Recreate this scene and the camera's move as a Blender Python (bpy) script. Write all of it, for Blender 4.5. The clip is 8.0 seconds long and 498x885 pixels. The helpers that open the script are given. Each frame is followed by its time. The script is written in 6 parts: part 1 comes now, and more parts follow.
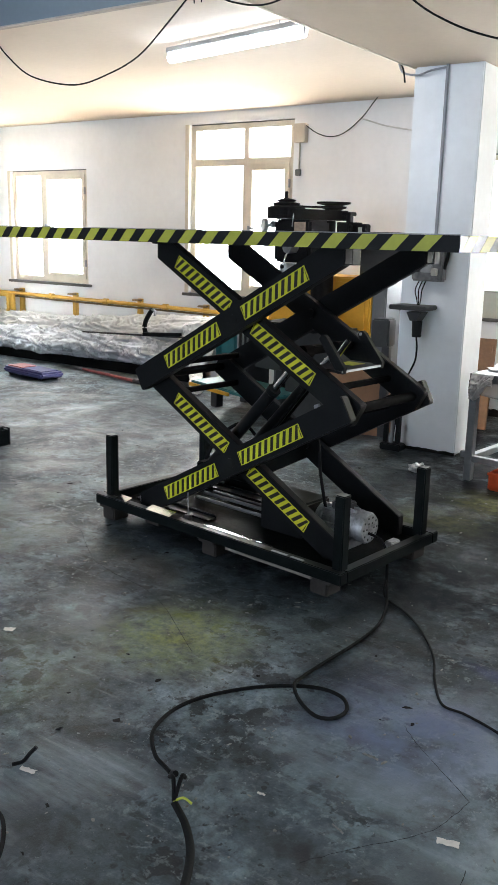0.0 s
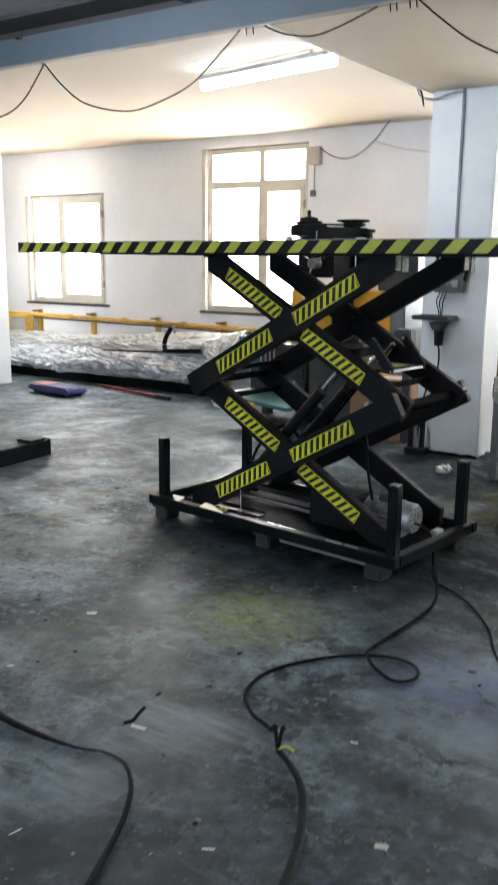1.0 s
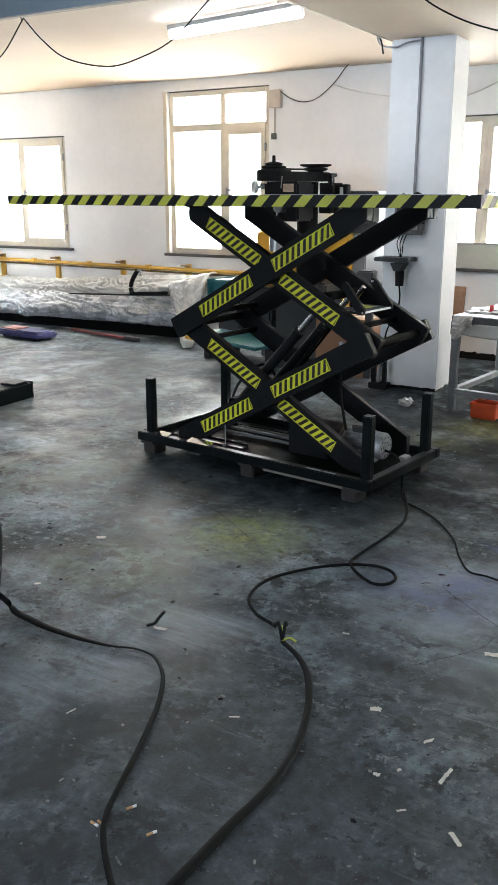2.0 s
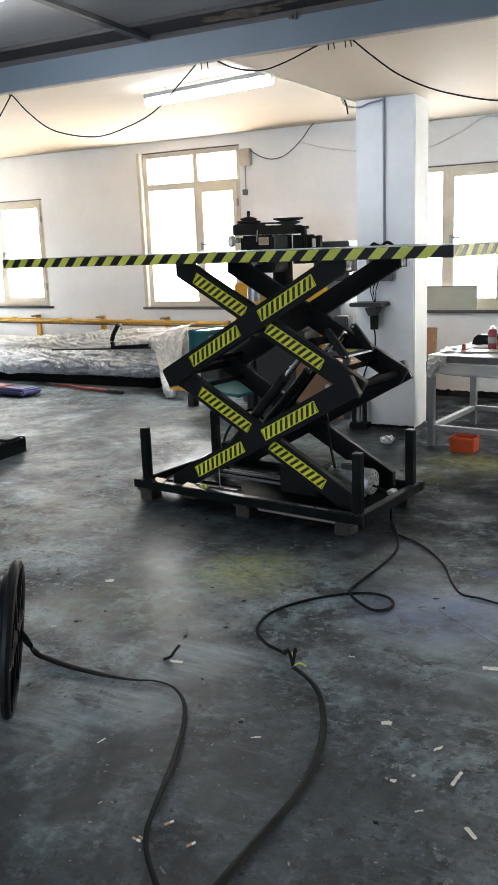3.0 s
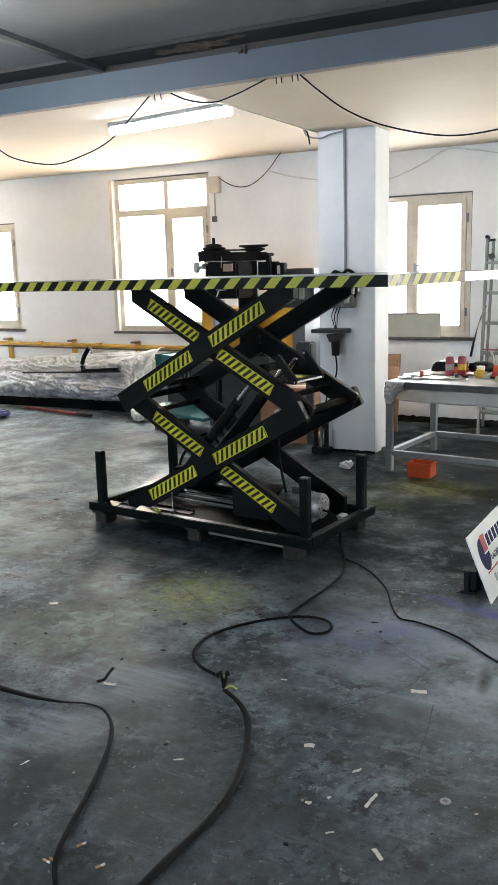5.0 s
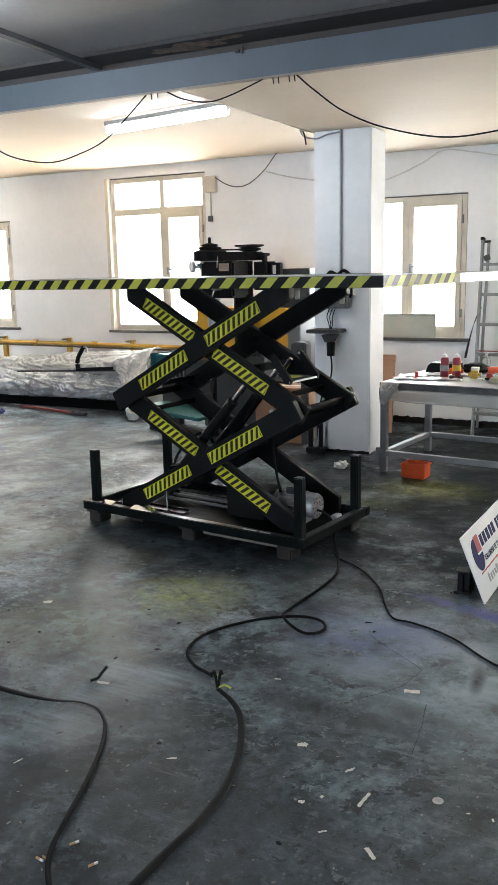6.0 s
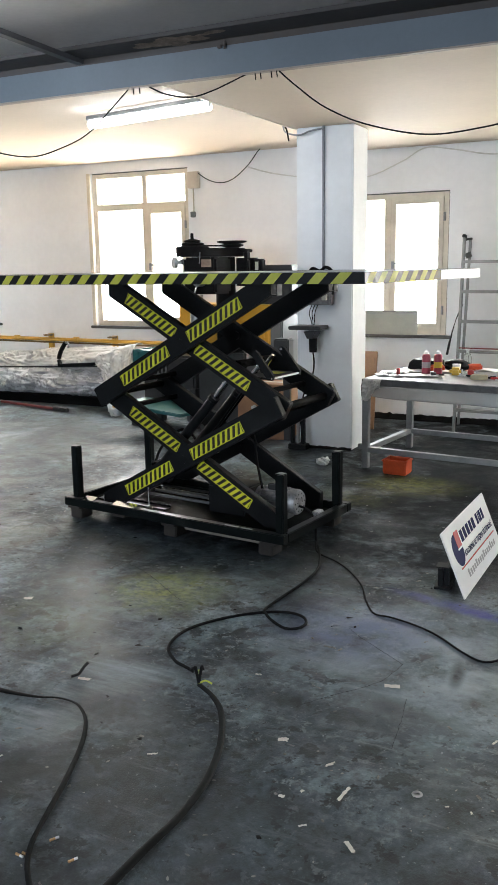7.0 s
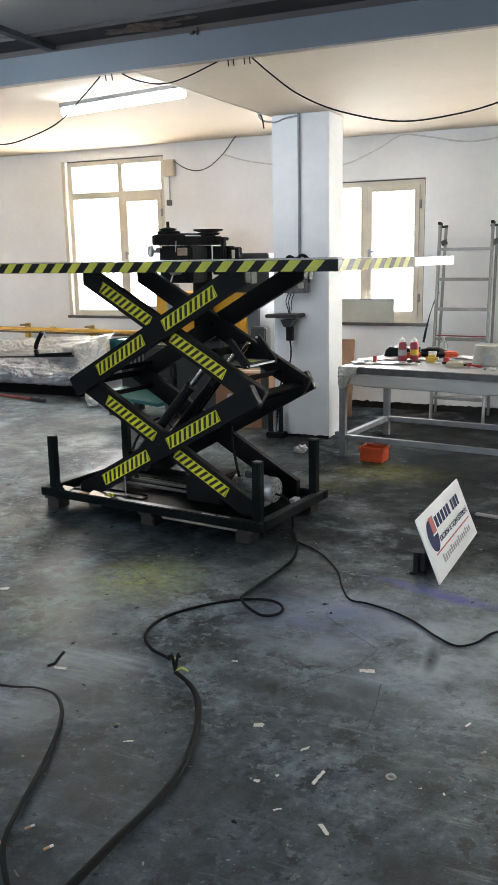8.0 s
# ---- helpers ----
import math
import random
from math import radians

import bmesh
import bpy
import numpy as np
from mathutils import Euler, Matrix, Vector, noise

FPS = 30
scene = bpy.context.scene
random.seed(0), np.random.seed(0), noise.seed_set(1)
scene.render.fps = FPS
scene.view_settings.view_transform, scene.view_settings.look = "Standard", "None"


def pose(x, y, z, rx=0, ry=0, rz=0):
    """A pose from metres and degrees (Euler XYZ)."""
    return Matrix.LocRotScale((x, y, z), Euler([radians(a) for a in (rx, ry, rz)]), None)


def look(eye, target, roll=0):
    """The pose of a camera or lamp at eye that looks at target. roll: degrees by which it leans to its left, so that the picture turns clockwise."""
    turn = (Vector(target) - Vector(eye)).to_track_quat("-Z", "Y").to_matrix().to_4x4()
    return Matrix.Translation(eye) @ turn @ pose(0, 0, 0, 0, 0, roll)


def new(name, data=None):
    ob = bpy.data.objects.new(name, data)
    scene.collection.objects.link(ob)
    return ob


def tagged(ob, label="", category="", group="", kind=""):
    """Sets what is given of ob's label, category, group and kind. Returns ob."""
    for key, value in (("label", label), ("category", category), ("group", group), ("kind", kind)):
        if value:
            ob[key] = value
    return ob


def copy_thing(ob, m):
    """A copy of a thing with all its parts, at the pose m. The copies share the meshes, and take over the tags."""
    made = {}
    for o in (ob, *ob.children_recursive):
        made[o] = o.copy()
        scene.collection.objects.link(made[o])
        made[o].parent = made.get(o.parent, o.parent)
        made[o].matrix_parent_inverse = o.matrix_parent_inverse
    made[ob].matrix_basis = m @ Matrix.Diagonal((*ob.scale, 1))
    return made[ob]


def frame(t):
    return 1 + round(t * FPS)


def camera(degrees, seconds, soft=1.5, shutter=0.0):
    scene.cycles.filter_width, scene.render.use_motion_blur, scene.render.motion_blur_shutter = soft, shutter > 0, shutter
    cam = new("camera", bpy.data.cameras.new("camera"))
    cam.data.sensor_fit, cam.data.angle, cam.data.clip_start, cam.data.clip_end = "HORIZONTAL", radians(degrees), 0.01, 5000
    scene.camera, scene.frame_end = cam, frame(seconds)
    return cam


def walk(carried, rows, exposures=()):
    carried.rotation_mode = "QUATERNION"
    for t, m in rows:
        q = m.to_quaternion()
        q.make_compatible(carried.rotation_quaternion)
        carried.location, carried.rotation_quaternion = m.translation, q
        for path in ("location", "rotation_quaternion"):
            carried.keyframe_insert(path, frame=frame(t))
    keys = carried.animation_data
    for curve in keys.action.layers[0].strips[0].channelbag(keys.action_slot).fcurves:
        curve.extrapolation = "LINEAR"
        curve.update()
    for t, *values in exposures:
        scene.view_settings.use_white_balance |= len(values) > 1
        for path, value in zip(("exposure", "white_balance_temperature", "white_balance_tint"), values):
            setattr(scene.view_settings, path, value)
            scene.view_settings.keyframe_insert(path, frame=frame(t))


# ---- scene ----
cam = camera(32.1, 8.0, shutter=0.2)
PATH = [
    (0, (0.52, -0.085, 1.493), (-0.59, 1.512, 1.028), 1.4),
    (0.3, (0.517, -0.108, 1.459), (-0.609, 1.483, 1.01), 3.6),
    (0.5, (0.497, -0.164, 1.435), (-0.644, 1.423, 1.012), 5.6),
    (0.8, (0.464, -0.297, 1.443), (-0.668, 1.308, 1.067), 2.4),
    (1, (0.442, -0.489, 1.43), (-0.659, 1.129, 1.018), 0.6),
    (1.2, (0.392, -0.573, 1.436), (-0.617, 1.059, 0.874), -0.5),
    (2.3, (0.536, -1.021, 1.526), (-0.448, 0.637, 0.995), 0.0),
    (2.5, (0.524, -1.08, 1.533), (-0.439, 0.597, 1.025), -0.9),
    (3, (0.532, -1.145, 1.537), (-0.419, 0.558, 1.093), -2.2),
    (3.5, (0.633, -1.119, 1.544), (-0.325, 0.588, 1.131), -2.1),
    (4, (0.683, -1.094, 1.542), (-0.263, 0.619, 1.128), -1.6),
    (4.5, (0.708, -1.09, 1.544), (-0.233, 0.628, 1.14), -1.5),
    (5, (0.728, -1.093, 1.543), (-0.198, 0.636, 1.152), -1.6),
    (6.5, (0.728, -1.098, 1.543), (-0.177, 0.641, 1.148), -0.9),
    (7, (0.735, -1.097, 1.54), (-0.144, 0.654, 1.14), -0.9),
    (7.5, (0.752, -1.095, 1.539), (-0.1, 0.668, 1.129), -1.1),
    (8, (0.759, -1.092, 1.535), (-0.078, 0.674, 1.11), -1.1),
]
walk(cam, [(t, look(eye, target, roll)) for t, eye, target, roll in PATH], [(0.0, -0.10, 5920, 10), (1.2, -0.10, 5920, 10), (2.5, -0.12, 6020, 10), (8.0, -0.15, 6080, 10)])

# ---- world, sun, light ----
world = bpy.data.worlds.new("World")
scene.world = world
world.use_nodes = True
wn = world.node_tree
sky = wn.nodes.new("ShaderNodeTexSky")
sky.sky_type = "NISHITA"
sky.sun_disc = False
sky.sun_elevation = radians(38)
sky.sun_rotation = radians(60)
wn.nodes["Background"].inputs["Strength"].default_value = 0.12
wn.links.new(sky.outputs[0], wn.nodes["Background"].inputs["Color"])


def lamp_area(name, m, sx, sy, watts, colour):
    d = bpy.data.lights.new(name, "AREA")
    d.shape, d.size, d.size_y, d.energy, d.color = "RECTANGLE", sx, sy, watts, colour
    ob = new(name, d)
    ob.matrix_world = m
    return ob


sun_data = bpy.data.lights.new("sun", "SUN")
sun_data.energy, sun_data.angle, sun_data.color = 2.5, radians(0.6), (1.0, 0.93, 0.82)
sun = new("sun", sun_data)
sun.matrix_world = look((8, 14, 12), (0, 7, 2))

WALL_Y = 7.28
CEIL_HIGH, CEIL_LOW = 2.70, 2.62
WIN_A = (-5.44, -4.16, 0.88, 2.59)
WIN_B = (-2.62, -1.32, 0.85, 2.21)
WIN_C = (-8.25, -6.95, 0.89, 2.19)
WIN_D = (0.20, 1.50, 0.85, 2.21)
WIN_E = (3.0, 4.3, 0.85, 2.21)
DAY = (1.0, 0.975, 0.935)
for nm, (x0, x1, z0, z1), w in (("daylight_a", WIN_A, 95), ("daylight_b", WIN_B, 68), ("daylight_c", WIN_C, 70), ("daylight_d", WIN_D, 125), ("daylight_e", WIN_E, 130)):
    lamp_area(nm, look(((x0 + x1) / 2, WALL_Y + 0.16, (z0 + z1) / 2), ((x0 + x1) / 2, 0, (z0 + z1) / 2)), x1 - x0 - 0.1, z1 - z0 - 0.1, w, DAY if nm != "daylight_d" else (1.0, 0.92, 0.76))
# daylight thrown up by the sunlit ground outside
for nm, (x0, x1, z0, z1), w in (("ground_bounce_a", WIN_A, 62), ("ground_bounce_c", WIN_C, 42)):
    lamp_area(nm, look(((x0 + x1) / 2, WALL_Y + 0.20, z0 + 0.25), ((x0 + x1) / 2, WALL_Y - 1.1, CEIL_HIGH)), x1 - x0 - 0.2, 0.3, w, (1.0, 0.78, 0.48))
# lamp added at an unseen opening behind, to fill south-facing surfaces
lamp_area("south_fill", look((-2.0, -4.95, 1.6), (-2.0, 4, 1.0)), 4.7, 1.25, 245, (0.88, 0.94, 1.0))

# ---- materials ----


def mat(name, colour, rough=0.6, metal=0.0, var=0.25, scale=3.0, fine=60.0, bump=0.15, rvar=0.15, tint=None, spec=0.5, bump_dist=0.004, coords="Object"):
    m = bpy.data.materials.new(name)
    m.use_nodes = True
    nt = m.node_tree
    b = nt.nodes["Principled BSDF"]
    tc = nt.nodes.new("ShaderNodeTexCoord")
    n1 = nt.nodes.new("ShaderNodeTexNoise")
    n1.inputs["Scale"].default_value, n1.inputs["Detail"].default_value, n1.inputs["Roughness"].default_value = scale, 7, 0.62
    n2 = nt.nodes.new("ShaderNodeTexNoise")
    n2.inputs["Scale"].default_value, n2.inputs["Detail"].default_value = fine, 4
    for n in (n1, n2):
        nt.links.new(tc.outputs[coords], n.inputs["Vector"])
    ramp = nt.nodes.new("ShaderNodeValToRGB")
    dark = tint or tuple(c * (1 - var) for c in colour)
    light = tuple(min(1.0, c * (1 + 0.5 * var)) for c in colour)
    ramp.color_ramp.elements[0].position, ramp.color_ramp.elements[1].position = 0.3, 0.7
    ramp.color_ramp.elements[0].color, ramp.color_ramp.elements[1].color = (*dark, 1), (*light, 1)
    mix = nt.nodes.new("ShaderNodeMath")
    mix.operation = "MULTIPLY_ADD"
    mix.inputs[1].default_value = 0.3
    nt.links.new(n2.outputs["Fac"], mix.inputs[0])
    sub = nt.nodes.new("ShaderNodeMath")
    sub.operation = "MULTIPLY_ADD"
    sub.inputs[1].default_value, sub.inputs[2].default_value = 1.0, -0.15
    nt.links.new(n1.outputs["Fac"], sub.inputs[0])
    nt.links.new(sub.outputs[0], mix.inputs[2])
    nt.links.new(mix.outputs[0], ramp.inputs["Fac"])
    nt.links.new(ramp.outputs["Color"], b.inputs["Base Color"])
    rr = nt.nodes.new("ShaderNodeMapRange")
    rr.inputs["To Min"].default_value, rr.inputs["To Max"].default_value = max(0.02, rough - rvar), min(1, rough + rvar)
    nt.links.new(n1.outputs["Fac"], rr.inputs["Value"])
    nt.links.new(rr.outputs[0], b.inputs["Roughness"])
    b.inputs["Metallic"].default_value = metal
    b.inputs["Specular IOR Level"].default_value = spec
    if bump:
        bp = nt.nodes.new("ShaderNodeBump")
        bp.inputs["Strength"].default_value, bp.inputs["Distance"].default_value = bump, bump_dist
        nt.links.new(n2.outputs["Fac"], bp.inputs["Height"])
        nt.links.new(bp.outputs[0], b.inputs["Normal"])
    return m


def glow(name, colour, strength):
    m = bpy.data.materials.new(name)
    m.use_nodes = True
    nt = m.node_tree
    nt.nodes.remove(nt.nodes["Principled BSDF"])
    e = nt.nodes.new("ShaderNodeEmission")
    e.inputs["Color"].default_value, e.inputs["Strength"].default_value = (*colour, 1), strength
    nt.links.new(e.outputs[0], nt.nodes["Material Output"].inputs["Surface"])
    return m


def glass_mat():
    m = bpy.data.materials.new("window_glass")
    m.use_nodes = True
    b = m.node_tree.nodes["Principled BSDF"]
    b.inputs["Transmission Weight"].default_value, b.inputs["Roughness"].default_value, b.inputs["IOR"].default_value = 1.0, 0.02, 1.05
    b.inputs["Base Color"].default_value = (0.95, 0.97, 0.95, 1)
    return m


def concrete_floor():
    m = bpy.data.materials.new("stained_concrete")
    m.use_nodes = True
    nt = m.node_tree
    b = nt.nodes["Principled BSDF"]
    L = nt.links.new
    tc = nt.nodes.new("ShaderNodeTexCoord")

    def noise_at(scale, detail=8, rough=0.65, dist=0.0, stretch=None):
        n = nt.nodes.new("ShaderNodeTexNoise")
        n.inputs["Scale"].default_value, n.inputs["Detail"].default_value = scale, detail
        n.inputs["Roughness"].default_value, n.inputs["Distortion"].default_value = rough, dist
        src = tc.outputs["Object"]
        if stretch:
            mp = nt.nodes.new("ShaderNodeMapping")
            mp.inputs["Scale"].default_value = stretch[:3]
            mp.inputs["Rotation"].default_value = (0, 0, stretch[3])
            L(src, mp.inputs["Vector"])
            src = mp.outputs[0]
        L(src, n.inputs["Vector"])
        return n.outputs["Fac"]

    def ramp(fac, *stops):
        r = nt.nodes.new("ShaderNodeValToRGB")
        els = r.color_ramp.elements
        while len(els) < len(stops):
            els.new(0.5)
        for e, (p, c) in zip(els, stops):
            e.position, e.color = p, (*c, 1) if len(c) == 3 else c
        L(fac, r.inputs["Fac"])
        return r.outputs["Color"]

    def blend(fac, a, c, kind="MIX"):
        x = nt.nodes.new("ShaderNodeMix")
        x.data_type, x.blend_type = "RGBA", kind
        for i, v in ((0, fac), (6, a), (7, c)):
            if isinstance(v, (float, int)):
                x.inputs[i].default_value = v
            elif isinstance(v, tuple):
                x.inputs[i].default_value = (*v, 1)
            else:
                L(v, x.inputs[i])
        return x.outputs[2]

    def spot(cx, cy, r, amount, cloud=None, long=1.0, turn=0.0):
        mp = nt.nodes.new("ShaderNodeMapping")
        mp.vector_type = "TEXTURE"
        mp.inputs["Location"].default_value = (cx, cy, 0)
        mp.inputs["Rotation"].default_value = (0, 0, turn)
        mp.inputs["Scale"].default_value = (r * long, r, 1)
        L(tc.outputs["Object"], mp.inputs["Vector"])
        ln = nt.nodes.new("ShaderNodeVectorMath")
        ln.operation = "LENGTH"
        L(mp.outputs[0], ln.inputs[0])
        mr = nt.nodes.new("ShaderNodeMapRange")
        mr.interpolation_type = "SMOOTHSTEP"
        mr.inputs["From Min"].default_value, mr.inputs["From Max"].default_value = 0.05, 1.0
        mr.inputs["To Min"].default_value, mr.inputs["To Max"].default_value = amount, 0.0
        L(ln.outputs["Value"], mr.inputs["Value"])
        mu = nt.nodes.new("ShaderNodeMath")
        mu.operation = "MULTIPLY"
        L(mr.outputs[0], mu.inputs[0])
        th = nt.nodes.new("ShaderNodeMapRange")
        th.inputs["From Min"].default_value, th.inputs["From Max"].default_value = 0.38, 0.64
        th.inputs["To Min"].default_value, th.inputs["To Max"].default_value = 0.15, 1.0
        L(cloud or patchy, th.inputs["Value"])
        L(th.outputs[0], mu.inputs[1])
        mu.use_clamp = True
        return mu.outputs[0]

    patchy = noise_at(4.2, 9, 0.66, 0.15)
    scratchy = noise_at(9.0, 9, 0.70, 0.1, (0.22, 1.5, 1, 0.55))
    big = noise_at(0.55, 4, 0.55, 0.2)
    mid = noise_at(1.7, 12, 0.72, 0.25)
    fine = noise_at(13.0, 10, 0.74, 0.15)
    grit = noise_at(150.0, 3, 0.6)
    flake = noise_at(21.0, 10, 0.74, 0.3)
    base = ramp(mid, (0.40, FLOOR_DARK), (0.50, FLOOR_MID), (0.63, FLOOR_LIGHT))
    base = blend(0.8, base, ramp(big, (0.36, (0.62, 0.63, 0.62)), (0.62, (1, 1, 1))), "MULTIPLY")
    base = blend(0.75, base, ramp(fine, (0.38, (0.28, 0.28, 0.28)), (0.54, (1, 1, 1))), "MULTIPLY")
    base = blend(0.6, base, ramp(noise_at(70.0, 6, 0.7), (0.36, (0.58, 0.58, 0.58)), (0.58, (1, 1, 1))), "MULTIPLY")
    # greenish and brownish casts of old spills
    base = blend(ramp(noise_at(0.9, 6, 0.6, 0.4), (0.48, (0, 0, 0)), (0.64, (0.35, 0.35, 0.35))), base, (0.095, 0.115, 0.103))
    base = blend(ramp(noise_at(1.3, 7, 0.6, 0.2, (1, 1, 1, 1.1)), (0.52, (0, 0, 0)), (0.68, (0.4, 0.4, 0.4))), base, (0.046, 0.050, 0.054))
    # soft dark oil blotches, worn pale scuffs and flaking, specks
    base = blend(ramp(noise_at(2.0, 10, 0.66, 0.4), (0.53, (0, 0, 0)), (0.61, (0.75, 0.75, 0.75))), base, (0.026, 0.028, 0.029))
    base = blend(ramp(noise_at(6.5, 9, 0.62, 0.3), (0.565, (0, 0, 0)), (0.595, (0.85, 0.85, 0.85))), base, (0.019, 0.020, 0.021))
    base = blend(ramp(scratchy, (0.57, (0, 0, 0)), (0.68, (0.34, 0.34, 0.34))), base, (0.30, 0.325, 0.33))
    where = nt.nodes.new("ShaderNodeMath")
    where.operation = "MULTIPLY"
    L(ramp(flake, (0.545, (0, 0, 0)), (0.585, (1, 1, 1))), where.inputs[0])
    L(ramp(noise_at(1.9, 6, 0.62, 0.3), (0.46, (0, 0, 0)), (0.60, (0.42, 0.42, 0.42))), where.inputs[1])
    base = blend(where.outputs[0], base, (0.34, 0.37, 0.365))
    base = blend(ramp(noise_at(24.0, 5, 0.6), (0.61, (0, 0, 0)), (0.64, (0.85, 0.85, 0.85))), base, (0.017, 0.017, 0.017))
    base = blend(ramp(noise_at(60.0, 4, 0.6), (0.65, (0, 0, 0)), (0.70, (0.6, 0.6, 0.6))), base, (0.32, 0.34, 0.34))
    # shade under the lift and bench painted into the floor colour, with staining
    shade_dirt_zones = spot(0.0, 6.0, 2.7, 5.5), spot(-0.5, 5.75, 1.35, 5.5), spot(-1.75, 3.30, 1.15, 1.2, None, 1.4), spot(-0.35, 3.45, 0.85, 1.9, None, 1.8), spot(-0.75, 4.3, 1.25, 1.8, None, 1.3)
    for zone, tone in zip(shade_dirt_zones, ((0.010, 0.011, 0.012), (0.008, 0.009, 0.010), (0.015, 0.0165, 0.018), (0.016, 0.0175, 0.020), (0.026, 0.028, 0.030))):
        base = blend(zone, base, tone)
    # darker patch on the west side of the floor
    base = blend(spot(-4.4, 4.2, 2.9, 1.1), base, (0.036, 0.042, 0.047))
    # worn pale streaks
    base = blend(spot(-1.30, 0.90, 0.30, 1.15, scratchy, 2.2, 0.9), base, (0.25, 0.28, 0.295))
    base = blend(spot(-1.10, 1.42, 0.22, 0.9, scratchy, 2.4, 0.6), base, (0.24, 0.265, 0.28))
    base = blend(spot(-0.55, 1.92, 0.16, 0.8, scratchy, 2.6, -0.1), base, (0.24, 0.265, 0.28))
    # broad pale patch: light from the east windows put into the floor colour
    base = blend(spot(0.1, 2.1, 0.95, 1.0), base, (0.27, 0.31, 0.335))
    # brownish dirt and the dimmer near floor, both put into its colour
    base = blend(spot(-1.05, 0.45, 0.85, 1.35, None, 1.6, 0.8), base, (0.036, 0.038, 0.038))
    base = blend(spot(-0.35, 0.35, 0.75, 0.6, None, 1.7, 0.5), base, (0.034, 0.034, 0.037))
    # dark stain band, then a darker patch by the lift's east end
    base = blend(spot(-0.30, 1.52, 0.10, 1.6, None, 5.0, -0.05), base, (0.030, 0.031, 0.033))
    base = blend(spot(-0.95, 3.15, 0.55, 0.9, None, 1.6, -0.1), base, (0.022, 0.023, 0.025))
    # paint overspray
    base = blend(spot(-1.42, 2.28, 0.42, 0.85, fine), base, (0.25, 0.28, 0.05))
    base = blend(spot(-1.72, 1.72, 0.5, 0.22), base, (0.24, 0.26, 0.07))
    base = blend(spot(-0.92, 4.72, 0.38, 0.8, fine, 1.5), base, (0.25, 0.24, 0.06))
    base = blend(spot(-1.20, 4.25, 0.34, 0.45, fine, 1.3), base, (0.20, 0.20, 0.07))
    base = blend(spot(-3.0, 2.6, 0.9, 0.12), base, (0.28, 0.30, 0.08))
    base = blend(spot(-0.42, 2.22, 0.45, 0.85, None, 1.3), base, (0.13, 0.15, 0.27))
    base = blend(spot(-0.04, 2.63, 0.085, 1.7, None, 6.0, -0.26), base, (0.07, 0.08, 0.26))
    # wet-looking dark stains
    base = blend(spot(-0.96, 1.25, 0.20, 1.3, None, 1.3, 0.5), base, (0.026, 0.028, 0.029))
    base = blend(spot(0.06, 2.0, 0.042, 1.3, None, 4.5, -1.45), base, (0.025, 0.027, 0.029))
    base = blend(spot(-0.10, 0.88, 0.16, 0.9, None, 3.5, -0.35), base, (0.034, 0.036, 0.038))
    base = blend(spot(0.29, 0.80, 0.22, 1.1, None, 1.8, -0.3), base, (0.026, 0.027, 0.029))
    base = blend(spot(-0.05, 1.62, 0.12, 0.8, None, 3.5, -0.25), base, (0.038, 0.041, 0.043))
    base = blend(spot(-0.80, 2.12, 0.07, 1.2, None, 1.4), base, (0.020, 0.021, 0.022))
    base = blend(1.0, base, (0.93, 0.99, 1.04), "MULTIPLY")
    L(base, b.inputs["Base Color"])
    # shine is lowered in the darkened zones too
    shine = 0.22
    for zone in shade_dirt_zones:
        dull = nt.nodes.new("ShaderNodeMix")
        dull.inputs["B"].default_value = 0.03
        if isinstance(shine, float):
            dull.inputs["A"].default_value = shine
        else:
            L(shine, dull.inputs["A"])
        L(zone, dull.inputs["Factor"])
        shine = dull.outputs["Result"]
    L(shine, b.inputs["Specular IOR Level"])
    rough = nt.nodes.new("ShaderNodeMapRange")
    rough.inputs["From Min"].default_value, rough.inputs["From Max"].default_value = 0.40, 0.60
    rough.inputs["To Min"].default_value, rough.inputs["To Max"].default_value = 0.38, 0.72
    L(noise_at(1.9, 9, 0.7, 0.5), rough.inputs["Value"])
    L(rough.outputs[0], b.inputs["Roughness"])
    bp = nt.nodes.new("ShaderNodeBump")
    bp.inputs["Strength"].default_value, bp.inputs["Distance"].default_value = 0.35, 0.004
    ad = nt.nodes.new("ShaderNodeMath")
    ad.operation = "ADD"
    L(fine, ad.inputs[0])
    L(grit, ad.inputs[1])
    L(ad.outputs[0], bp.inputs["Height"])
    L(bp.outputs[0], b.inputs["Normal"])
    return m


FLOOR_DARK, FLOOR_MID, FLOOR_LIGHT = (0.026, 0.033, 0.038), (0.098, 0.123, 0.140), (0.290, 0.345, 0.380)
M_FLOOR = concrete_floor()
M_WALL = mat("wall_paint", (0.85, 0.855, 0.87), 0.75, var=0.07, scale=1.3, fine=18, bump=0.08)
M_PILLAR = mat("pillar_paint", (0.85, 0.885, 0.92), 0.6, var=0.06, scale=2.0, fine=16, bump=0.10)
# tan base takes in the warm window light; the near ceiling stays grey
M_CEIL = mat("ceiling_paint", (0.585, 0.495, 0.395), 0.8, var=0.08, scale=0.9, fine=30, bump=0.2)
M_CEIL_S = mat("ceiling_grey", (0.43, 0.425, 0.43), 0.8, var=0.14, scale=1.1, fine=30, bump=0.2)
M_BEAM = mat("beam_paint", (0.125, 0.157, 0.188), 0.5, var=0.12, scale=2.0, fine=40, bump=0.1)
M_BEAMDARK = mat("rusty_steel", (0.050, 0.050, 0.053), 0.7, var=0.5, scale=3.0, fine=30, tint=(0.060, 0.050, 0.044), bump=0.4)
M_FRAME = mat("window_frame_paint", (0.66, 0.60, 0.50), 0.5, var=0.15, scale=5, fine=50, bump=0.1)
